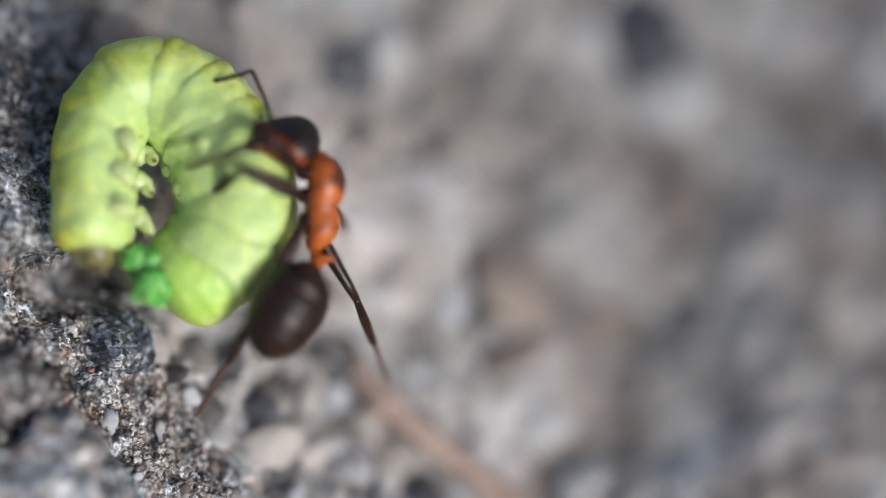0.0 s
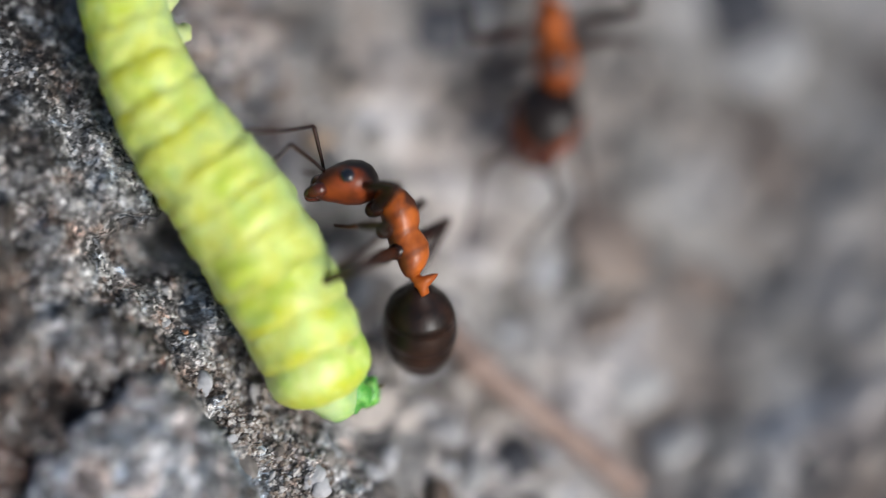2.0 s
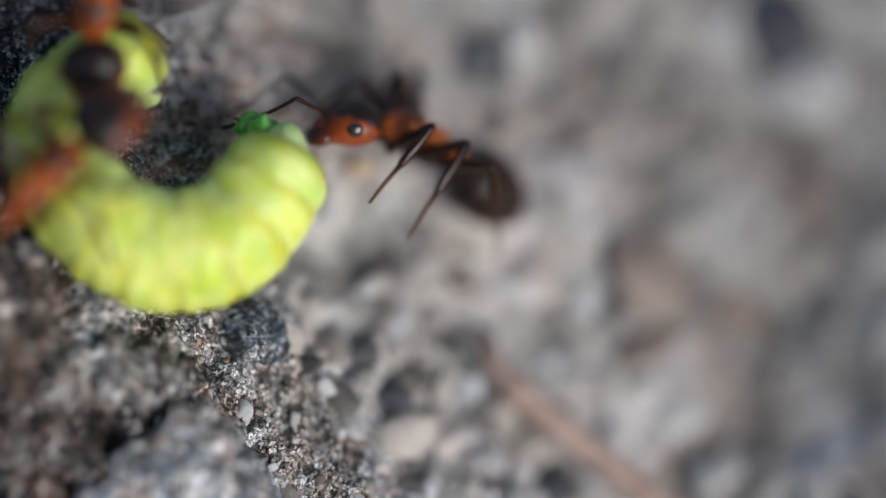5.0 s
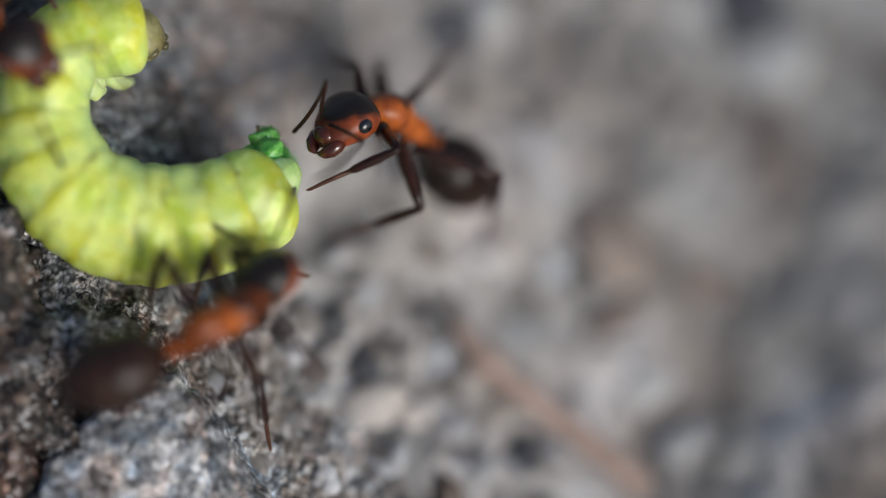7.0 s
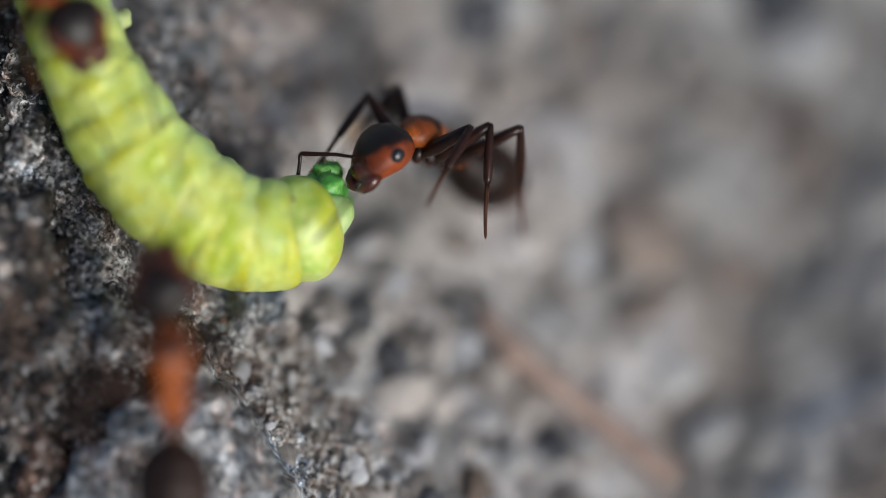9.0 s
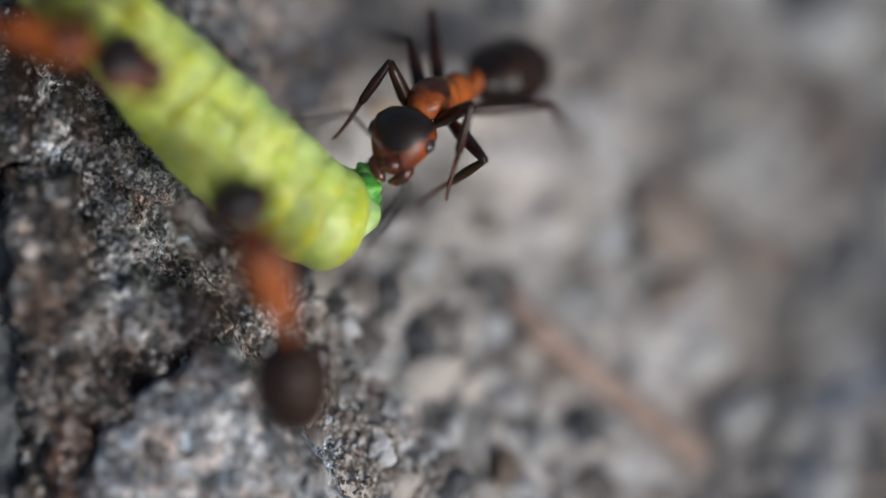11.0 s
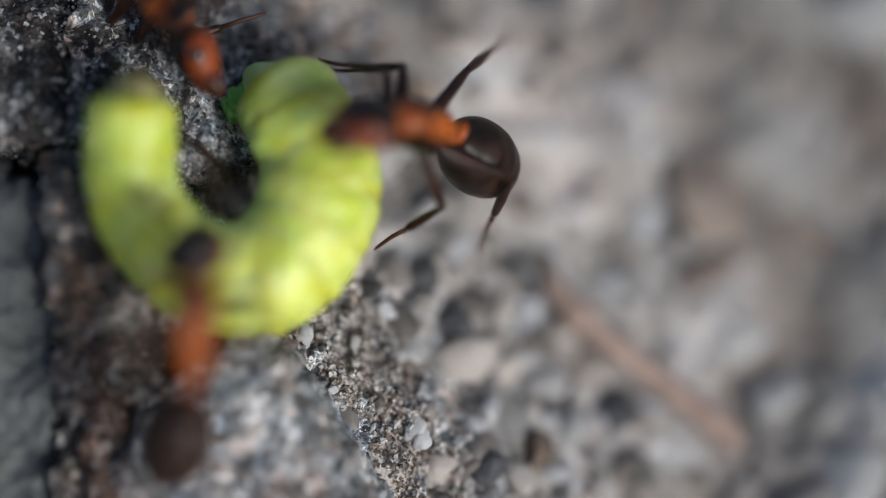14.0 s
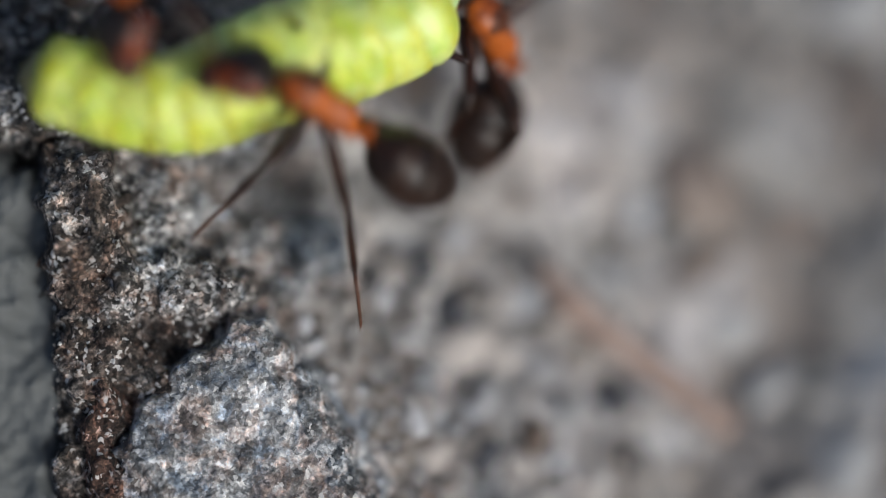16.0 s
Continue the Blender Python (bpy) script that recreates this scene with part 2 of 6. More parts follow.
def head_material():
    k = Mat("black and red head cuticle", 0.42, 0.35)
    red = k.mix(k.ramp(k.noise(1.6, 3), (0.4, (0, 0, 0)), (0.7, (1, 1, 1))), (0.29, 0.056, 0.012), (0.09, 0.018, 0.006))
    high = k.math("ADD", k.math("MULTIPLY", k.axis(2), 1 / MM), k.math("MULTIPLY", k.axis(1), -0.46 / MM))
    high = k.math("ADD", high, k.math("MULTIPLY", k.math("ABSOLUTE", k.axis(0)), -0.62 / MM))
    edge = k.math("ADD", high, k.math("MULTIPLY", k.math("ADD", k.noise(1.5, 3, 0.6), k.noise(3.5, 3, 0.6)), 0.26))
    crown = k.ramp(k.math("ADD", edge, 0.55), (0.26, (0, 0, 0)), (0.48, (1, 1, 1)))
    front = k.math("ADD", k.math("MULTIPLY", k.axis(1), 1 / MM), k.math("MULTIPLY", k.noise(2.2, 3), 0.5))
    red = k.mix(k.math("MULTIPLY", k.ramp(k.math("MULTIPLY", front, 0.5), (0.78, (0, 0, 0)), (0.92, (1, 1, 1))), 0.75), red, (0.045, 0.011, 0.006))
    k.colour(k.mix(crown, red, (0.013, 0.008, 0.006)))
    k.bump(k.noise(4.0, 3), 0.03, 0.6).bump(k.noise(14.0, 2), 0.008, 0.5)
    k.b.inputs["Coat Weight"].default_value = 0.06
    k.b.inputs["Coat Roughness"].default_value = 0.25
    return k.m


HEAD = head_material()


def grub_material(name, base, pale, yellow, belly, weight=0.5):
    k = Mat(name, 0.36, 0.45)
    own = k.co
    # every piece has a pattern of its own
    shift = k.t.nodes.new("ShaderNodeVectorMath")
    shift.operation = "ADD"
    far = k.t.nodes.new("ShaderNodeVectorMath")
    far.operation = "SCALE"
    far.inputs[0].default_value = (0.071, 0.043, 0.057)
    k.t.links.new(k.chance(), far.inputs["Scale"])
    k.t.links.new(own, shift.inputs[0])
    k.t.links.new(far.outputs[0], shift.inputs[1])
    k.co = shift.outputs[0]
    cloud, patch, grain, streak, wobble = k.noise(0.7, 4, 0.6), k.noise(1.5, 4, 0.6), k.noise(3.8, 4, 0.65), k.noise(1.7, 4, 0.65), k.noise(1.2, 3, 0.6)
    dots = k.ramp(k.cells(0.8), (0.030, (1, 1, 1)), (0.045, (0, 0, 0)))
    fine, wrinkle = k.noise(12.0, 2), k.noise(2.2, 4, 0.6)
    k.co = own
    c = k.mix(k.ramp(cloud, (0.40, (0, 0, 0)), (0.56, (1, 1, 1))), base, pale)
    # yellower skin in the folds between the segments
    ends = k.math("ADD", k.math("MULTIPLY", k.math("ABSOLUTE", k.axis(1)), 1 / MM), k.math("MULTIPLY", wobble, 0.5))
    c = k.mix(k.math("MULTIPLY", k.ramp(ends, (0.62, (0, 0, 0)), (0.86, (1, 1, 1))), 0.9), c, yellow)
    c = k.mix(k.math("MULTIPLY", k.ramp(patch, (0.48, (0, 0, 0)), (0.64, (1, 1, 1))), 0.6), c, yellow)
    # the underside is greener
    low = k.math("ADD", k.math("MULTIPLY", k.axis(2), 0.4 / MM), k.math("MULTIPLY", wobble, 0.5))
    c = k.mix(k.math("MULTIPLY", k.ramp(low, (0.05, (1, 1, 1)), (0.42, (0, 0, 0))), 0.85), c, belly)
    c = k.mix(k.math("MULTIPLY", k.ramp(grain, (0.48, (0, 0, 0)), (0.64, (1, 1, 1))), 0.6), c, pale)
    c = k.mix(k.math("MULTIPLY", k.ramp(streak, (0.49, (0, 0, 0)), (0.62, (1, 1, 1))), 0.45), c, belly)
    c = k.mix(k.math("MULTIPLY", dots, 0.8), c, (0.05, 0.06, 0.015))
    k.colour(c)
    k.bump(wrinkle, 0.11, 0.6).bump(grain, 0.04, 0.5).bump(fine, 0.015, 0.4)
    return k.skin(weight, 0.6).m


GRUB = grub_material("pale green caterpillar skin", (0.50, 0.62, 0.048), (0.75, 0.83, 0.22), (0.58, 0.58, 0.022), (0.44, 0.61, 0.24))
GRUB_REAR = grub_material("green rear caterpillar skin", (0.50, 0.65, 0.09), (0.74, 0.83, 0.30), (0.56, 0.60, 0.04), (0.34, 0.58, 0.09))
GRUB_GREEN = grub_material("bright green caterpillar skin", (0.14, 0.46, 0.06), (0.36, 0.66, 0.20), (0.18, 0.42, 0.03), (0.08, 0.34, 0.05))
GRUB_TIP = grub_material("pale bluish green caterpillar skin", (0.36, 0.55, 0.12), (0.58, 0.72, 0.32), (0.40, 0.55, 0.10), (0.30, 0.56, 0.22))
GRUB_LEG = grub_material("whitish caterpillar leg", (0.52, 0.62, 0.22), (0.66, 0.70, 0.40), (0.52, 0.58, 0.16), (0.50, 0.60, 0.24))
GRUB_HEAD = grub_material("brownish green caterpillar head", (0.18, 0.17, 0.055), (0.36, 0.33, 0.15), (0.07, 0.045, 0.02), (0.14, 0.12, 0.04))
SPOT = cuticle("dark spot", (0.07, 0.06, 0.02), (0.12, 0.10, 0.03), 0.4)


# ---- mesh helpers ----
def mesh_of(bm, name, material, smooth=True):
    data = bpy.data.meshes.new(name)
    bmesh.ops.recalc_face_normals(bm, faces=bm.faces)
    bm.to_mesh(data)
    bm.free()
    data.materials.append(material)
    if smooth:
        data.polygons.foreach_set("use_smooth", [True] * len(data.polygons))
    return data


def part(name, bm, material, parent, label="", m=None):
    """One mesh object under a thing or a part; bm is a bmesh or finished mesh data."""
    data = bm if isinstance(bm, bpy.types.Mesh) else mesh_of(bm, name, material)
    ob = new(name, data)
    ob.parent = parent
    if m is not None:
        ob.matrix_basis = m
    return tagged(ob, label)


def loft(bm, stations, seg=16, lump=0.0, seed=0.0):
    """A closed tube along y from stations (y, x, z, half width, half height), in mm."""
    rings = []
    for y, cx, cz, rx, rz in stations:
        ring = []
        for i in range(seg):
            a = 2 * math.pi * i / seg
            k = 1 + (lump * noise.noise(Vector((math.cos(a) * 1.7 + seed, y * 2.0, math.sin(a) * 1.7))) if lump else 0)
            ring.append(bm.verts.new(((cx + rx * k * math.cos(a)) * MM, y * MM, (cz + rz * k * math.sin(a)) * MM)))
        rings.append(ring)
    for p, q in zip(rings, rings[1:]):
        for i in range(seg):
            bm.faces.new((p[i], p[(i + 1) % seg], q[(i + 1) % seg], q[i]))
    bm.faces.new(rings[0])
    bm.faces.new(rings[-1])
    return bm


def ball(bm, c, r, seg=12, m=None):
    """An ellipsoid at c with half sizes r, in mm."""
    made = bmesh.ops.create_uvsphere(bm, u_segments=seg, v_segments=max(6, seg * 2 // 3), radius=1)["verts"]
    turn = m or Matrix()
    for v in made:
        v.co = (Vector(c) + turn @ Vector((v.co.x * r[0], v.co.y * r[1], v.co.z * r[2]))) * MM
    return bm


def rod(bm, points, radii, seg=8):
    """A bent tapering rod through points, in mm."""
    pts = [Vector(p) for p in points]
    rings = []
    for i, p in enumerate(pts):
        way = (pts[min(i + 1, len(pts) - 1)] - pts[max(i - 1, 0)]).normalized()
        side = way.cross(Vector((0.3, 0.2, 0.93))).normalized()
        up = side.cross(way)
        rings.append([bm.verts.new((p + (side * math.cos(a) + up * math.sin(a)) * radii[i]) * MM) for a in (2 * math.pi * j / seg for j in range(seg))])
    for a, b in zip(rings, rings[1:]):
        for j in range(seg):
            bm.faces.new((a[j], a[(j + 1) % seg], b[(j + 1) % seg], b[j]))
    bm.faces.new(rings[0])
    bm.faces.new(rings[-1])
    return bm


def fractal(u, v, s, seed, octaves=5):
    return noise.fractal(Vector((u * s + seed, v * s - seed, seed * 0.37)), 0.9, 2.0, octaves)


# ---- ground ----
RIDGE = (0.83, 0.555)


def slope(u, v):
    """Distance from the ridge's crest line, in mm, growing to the right and up."""
    return (u + 6.19) * RIDGE[0] + (v + 2.09) * RIDGE[1]


def bank_w(u, v):
    """A bank of soil that leans on the rock, towards the camera, in mm."""
    s = slope(u, v)
    return -0.8 * s - 0.4 if s < 4 else -3.6 - 0.42 * (s - 4)


def world_z(x, y, wfn):
    """Height over the world's plane of a surface given over the stage, in mm."""
    c, k = math.cos(radians(TILT)), math.sin(radians(TILT))
    v = y * c
    for _ in range(8):
        w = wfn(x, v)
        v += 0.6 * ((y + w * k) / c - v)
    return HEIGHT + v * k + w * c


def ground_height(x, y):
    """Height of the soil over the world's plane, in mm."""
    near = math.exp(-((x * x + y * y) / 60.0 ** 2))
    h = near * (0.65 * fractal(x, y, 0.28, 3.1, 3) + 0.3 * fractal(x, y, 1.3, 8.4, 4)) + (1 - near) * 1.5 * noise.noise(Vector((x * 0.01, y * 0.01, 0)))
    if -8 < x < 16 and -11 < y < 16:
        h += max(0.0, world_z(x, y, bank_w)) * soft(-8, -5, x) * soft(-11, -9, y) * (1 - soft(11, 16, y))
    return h + (5.4 + 0.35 * max(y, -3)) * (1 - soft(-12.0, -10.8, x)) * soft(-16, -12, y) * (1 - soft(4, 9, y)) * soft(-40, -18, x)


def axis_steps(lo, hi, step, far, grow=1.32):
    mid = list(np.arange(lo, hi + step / 2, step))
    d, out = step, []
    p = hi
    while p < far:
        d *= grow
        p += d
        out.append(p)
    d, p, low = step, lo, []
    while p > -far:
        d *= grow
        p -= d
        low.append(p)
    return low[::-1] + mid + out


def build_ground():
    xs, ys = axis_steps(-15, 15, 0.16, 60000), axis_steps(-13, 15, 0.16, 60000)
    verts = [(x * MM, y * MM, ground_height(x, y) * MM) for y in ys for x in xs]
    nx = len(xs)
    faces = [(j * nx + i, j * nx + i + 1, (j + 1) * nx + i + 1, (j + 1) * nx + i) for j in range(len(ys) - 1) for i in range(nx - 1)]
    data = bpy.data.meshes.new("ground")
    data.from_pydata(verts, [], faces)
    data.polygons.foreach_set("use_smooth", [True] * len(faces))
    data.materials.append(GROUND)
    return tagged(new("ground", data), "grey and brown gritty mineral soil with small crumbs", "ground", kind="structure")


def soft(a, b, x):
    k = min(max((x - a) / (b - a), 0), 1)
    return k * k * (3 - 2 * k)


def groove(u, v, p, q, width, depth):
    """A crack from p to q, as a drop in mm."""
    px, py, qx, qy = *p, *q
    k = min(max(((u - px) * (qx - px) + (v - py) * (qy - py)) / ((qx - px) ** 2 + (qy - py) ** 2), 0), 1)
    d = math.hypot(u - px - k * (qx - px), v - py - k * (qy - py)) + 0.12 * noise.noise(Vector((u * 2, v * 2, 5)))
    return depth * math.exp(-(d / width) ** 2)


def rock_w(u, v):
    """Surface of the large rock, towards the camera, in mm."""
    s = slope(u, v)
    w = -0.8 * s - 0.7 * max(0.0, s - 1.6)
    if s < -1.0:
        w = 0.8 + 0.55 * (1 - math.exp(-(-1.0 - s) * 0.9))
    w += 0.60 * fractal(u, v, 0.5, 1.7, 4) + 0.30 * fractal(u, v, 1.5, 4.2, 5) + 0.14 * fractal(u, v, 6.0, 2.2, 3)
    w += 0.3 * (1 - soft(-11.6, -10.0, u)) * (1 - soft(1.0, 3.0, v))
    w -= groove(u, v, (-7.7, 2.2), (-7.2, 0.2), 0.9, 1.6) + groove(u, v, (-6.9, 2.6), (-6.0, 0.9), 0.9, 1.8)
    return w


def sheet_solid(name, us, vs, wfn, bottom, material, warp=lambda u, v: u):
    """A solid with a modelled top over a grid of the stage, closed below."""
    nu, nv = len(us), len(vs)
    verts = [tuple(at(warp(u, v), v, wfn(u, v))) for v in vs for u in us]
    faces = [(j * nu + i, j * nu + i + 1, (j + 1) * nu + i + 1, (j + 1) * nu + i) for j in range(nv - 1) for i in range(nu - 1)]
    rim = [i for i in range(nu)] + [j * nu + nu - 1 for j in range(1, nv)] + [(nv - 1) * nu + i for i in range(nu - 2, -1, -1)] + [j * nu for j in range(nv - 2, 0, -1)]
    base = len(verts)
    for k in rim:
        verts.append((verts[k][0], verts[k][1], bottom * MM))
    n = len(rim)
    faces += [(rim[i], base + i, base + (i + 1) % n, rim[(i + 1) % n]) for i in range(n)]
    faces.append(tuple(base + i for i in range(n)))
    data = bpy.data.meshes.new(name)
    data.from_pydata(verts, [], faces)
    data.polygons.foreach_set("use_smooth", [True] * len(faces))
    data.materials.append(material)
    return new(name, data)


def build_rock():
    us, vs = np.arange(-11.6, 2.0, 0.075), np.arange(-9.5, 10.5, 0.075)
    return tagged(sheet_solid("rock", us, vs, rock_w, -1.5, ROCK, lambda u, v: u + 0.45 * (1 - soft(-11.6, -10.2, u)) * fractal(v, 2.0, 0.7, 4.4, 4)), "large rough grey and black speckled rock with a sloping face", "rock")


def outline_distance(poly, u, v):
    """How far outside a convex outline (counter-clockwise) a point lies, in mm."""
    worst = -1e9
    for (ax, ay), (bx, by) in zip(poly, poly[1:] + poly[:1]):
        ex, ey = bx - ax, by - ay
        worst = max(worst, ((u - ax) * ey - (v - ay) * ex) / math.hypot(ex, ey))
    return worst


def build_slab(poly, top, seed, material, label, step=0.07, edge=0.5):
    us = np.arange(min(p[0] for p in poly) - 1.2, max(p[0] for p in poly) + 1.2, step)
    vs = np.arange(min(p[1] for p in poly) - 1.2, max(p[1] for p in poly) + 1.2, step)

    def wfn(u, v):
        d = outline_distance(poly, u, v) + 0.34 * fractal(u, v, 1.1, seed, 4)
        w = top(u, v) + 0.22 * fractal(u, v, 1.2, seed + 1, 5) + 0.06 * fractal(u, v, 6.0, seed + 2, 3)
        return w - 0.12 * soft(-0.5, 0, d) - 2.2 * soft(-0.02, edge, d) - 9.0 * soft(edge * 0.6, edge * 1.6, d)

    return tagged(sheet_solid("rock", us, vs, wfn, -1.0, material), label, "rock", "broken rock pieces")


# ---- stones and twig ----
def pebble_mesh(seed, squash=0.75):
    bm = bmesh.new()
    bmesh.ops.create_icosphere(bm, subdivisions=3, radius=1)
    cuts = [(Vector((random.uniform(-1, 1), random.uniform(-1, 1), random.uniform(-1, 1))).normalized(), random.uniform(0.4, 0.78)) for _ in range(11)]
    for v in bm.verts:
        p = v.co.copy()
        for n, d in cuts:
            over = p.dot(n) - d
            if over > 0:
                p -= n * over * 0.85
        p *= 1 + 0.16 * noise.fractal(p * 1.6 + Vector((seed * 3.1, 0, 0)), 0.9, 2.0, 4)
        v.co = Vector((p.x, p.y, p.z * squash)) * MM
    return bm


def surface_z(x, y):
    """Height of the topmost of soil and rock at world x, y, in mm."""
    z = ground_height(x, y)
    if -13.5 < x < 5 and -9 < y < 11:
        z = max(z, world_z(x, y, rock_w))
    return z


def on_surface(u, v, lift=0.0):
    """World place, in mm, where the sight through (u, v) of the stage meets soil or rock."""
    w = 6.0
    while w > -14:
        p = at(u * (1 - w / REACH), v * (1 - w / REACH), w) / MM
        if p.z <= surface_z(p.x, p.y):
            break
        w -= 0.15
    return p + Vector((0, 0, lift))


def place_pebble(data, u, v, r, material=None, label="", sink=0.25, group="", name="pebble", stretch=(1, 1, 1), category="pebble"):
    p = on_surface(u, v)
    ob = new(name, data)
    ob.matrix_basis = Matrix.LocRotScale(p * MM + Vector((0, 0, r * (0.75 - sink) * MM)), Euler((random.uniform(-0.4, 0.4), random.uniform(-0.4, 0.4), random.uniform(0, 6.3))), Vector(stretch) * r)
    return tagged(ob, label, category, group)


def build_twig():
    ends = [(0.25, -1.45), (0.85, -2.35), (1.5, -3.0), (2.6, -3.85), (4.0, -4.95), (5.5, -6.1)]
    first, last = on_surface(*ends[0], 0.45), on_surface(*ends[-1], 0.45)
    pts = []
    for u, v in ends:
        eye = at(0, 0, REACH) / MM
        way = at(u, v, 0) / MM - eye
        f = (u - ends[0][0]) / (ends[-1][0] - ends[0][0])
        pts.append(eye + way * ((first.z + (last.z - first.z) * f - eye.z) / way.z))
    fine, radii = [], []
    for i in range(len(pts) - 1):
        for k in range(6):
            p = pts[i].lerp(pts[i + 1], k / 6)
            n = i * 6 + k
            fine.append(p + Vector((0.10 * noise.noise(Vector((n * 0.5, 0, 0))), 0.10 * noise.noise(Vector((0, n * 0.5, 0))), 0)))
            radii.append((0.24 + 0.14 * soft(0, 9, n) + 0.09 * math.exp(-((n - 9) / 2.5) ** 2)) * (1 + 0.18 * noise.noise(Vector((n * 0.9, 3, 1)))))
    twig = tagged(new("twig"), "pinkish brown dry twig lying on the soil", "twig")
    twig.empty_display_size = 0.002
    part("stem", rod(bmesh.new(), fine[2:], radii[2:], 14), TWIG, twig)
    part("broken_tip", rod(bmesh.new(), fine[:3], [0.10, 0.17, radii[2] * 0.98], 10), BROWN_STONE, twig, "dark broken tip")
    return twig


def build_grit(name, count, pick, size, material, label):
    """Loose sand grains over rock and soil, as one mesh."""
    verts, faces = [], []
    shape = [(1, 0, 0), (-0.9, 0.1, 0), (0, 1, 0.1), (0.1, -0.95, 0), (0, 0.1, 0.8), (0, 0, -0.8)]
    tri = [(0, 2, 4), (2, 1, 4), (1, 3, 4), (3, 0, 4), (2, 0, 5), (1, 2, 5), (3, 1, 5), (0, 3, 5)]
    for n in range(count):
        u, v = pick()
        w = rock_w(u, v)
        p = at(u, v, w) / MM
        p.z = max(p.z, ground_height(p.x, p.y))
        r = size[0] + size[1] * random.random() ** 3
        turn = Euler((random.uniform(0, 6), random.uniform(0, 6), random.uniform(0, 6))).to_matrix()
        base = len(verts)
        for q in shape:
            k = turn @ Vector(q) * r * random.uniform(0.7, 1.2)
            verts.append(((p.x + k.x) * MM, (p.y + k.y) * MM, (p.z + k.z) * MM))
        faces += [(base + a, base + b, base + c) for a, b, c in tri]
    data = bpy.data.meshes.new(name)
    data.from_pydata(verts, [], faces)
    data.materials.append(material)
    return tagged(new(name, data), label, "sand", kind="stuff")


def anywhere():
    return random.uniform(-12, 6), random.uniform(-8.5, 8.5)


def along_crest():
    while True:
        k, side = random.random(), random.gauss(0, 0.5)
        u, v = -5.2 + 2.6 * k + side * 0.9, -2.5 - 5.2 * k + side * 0.43
        if noise.noise(Vector((u * 1.3, v * 1.3, 4.0))) + 0.6 * noise.noise(Vector((u * 4.0, v * 4.0, 1.0))) > random.uniform(-0.25, 0.35):
            return u, v


# ---- caterpillar ----
SEGMENTS = 12


def girth(i):
    """Half thickness of segment i, counted from the tail, in mm."""
    k = i / (SEGMENTS - 1)
    return 1.54 * (0.86 + 0.14 * soft(-0.12, 0.30, k)) * (1 - 0.10 * soft(0.35, 0.7, k)) * (1 - 0.20 * soft(0.45, 0.95, k))


def segment_mesh(i):
    """A fat ring of skin with a second fold across its back and uneven swellings, in mm."""
    r, half, around = girth(i), 1.0, 40
    verts, faces = [], []
    ys = [-half - 0.03] + [-half + 2 * half * j / 22 for j in range(23)] + [half + 0.03]
    for y in ys:
        e = min(abs(y) / half, 1.0)
        body = 0.3 if abs(y) > half else (1 - 0.05 * e ** 2) * math.sqrt(1 - 0.55 * e ** 6)
        if i == 0:
            body *= math.sqrt(1 - 0.62 * max(0.0, (0.15 - y) / 1.15) ** 2.4)
        for q in range(around):
            a = 2 * math.pi * q / around
            p = Vector((math.cos(a), math.sin(a), 0))
            back = 0.5 + 0.5 * math.sin(a)
            k = 1 + 0.055 * noise.noise(Vector((p.x * 1.4 + i * 2.3, y * 1.6, p.y * 1.4))) + 0.035 * noise.noise(Vector((p.x * 3.6 + i * 5.1, y * 3.5, p.y * 3.6)))
            cross = 0.28 + 0.10 * noise.noise(Vector((p.x * 2 + i, p.y * 2, 3.0)))
            k -= 0.012 * (0.25 + back) * math.exp(-((y - cross) / 0.10) ** 2)
            k -= 0.012 * (1.2 - back) * math.exp(-((y + 0.36) / 0.08) ** 2)
            # the swollen line along the flank
            k += 0.05 * math.exp(-((abs(p.x) - 0.94) / 0.10) ** 2) * math.exp(-((p.y + 0.28) / 0.22) ** 2) * (1 - e ** 4)
            verts.append((p.x * r * body * k * 1.02 * MM, y * MM, p.y * r * body * k * 0.97 * MM))
    for j in range(len(ys) - 1):
        for q in range(around):
            n = (q + 1) % around
            faces.append((j * around + q, j * around + n, (j + 1) * around + n, (j + 1) * around + q))
    last = (len(ys) - 1) * around
    faces += [tuple(range(around))[::-1], tuple(range(last, last + around))]
    data = bpy.data.meshes.new("segment")
    data.from_pydata(verts, [], [f[::-1] for f in faces])
    data.polygons.foreach_set("use_smooth", [True] * len(faces))
    data.materials.append(GRUB_REAR if i == 0 else GRUB)
    return data


def crumpled_lobe(c, r, seed):
    """A soft lobe with puckered skin at c with half sizes r, in mm."""
    bm = bmesh.new()
    bmesh.ops.create_icosphere(bm, subdivisions=4, radius=1)
    for v in bm.verts:
        p = v.co.copy()
        k = 1 + 0.28 * noise.noise(p * 1.7 + Vector((seed, 1, 2))) - 0.20 * abs(noise.noise(p * 3.1 + Vector((2, seed, 5)))) + 0.08 * noise.noise(p * 7.0 + Vector((seed, seed, 0)))
        v.co = (Vector(c) + Vector((p.x * r[0], p.y * r[1], p.z * r[2])) * k) * MM
    return bm


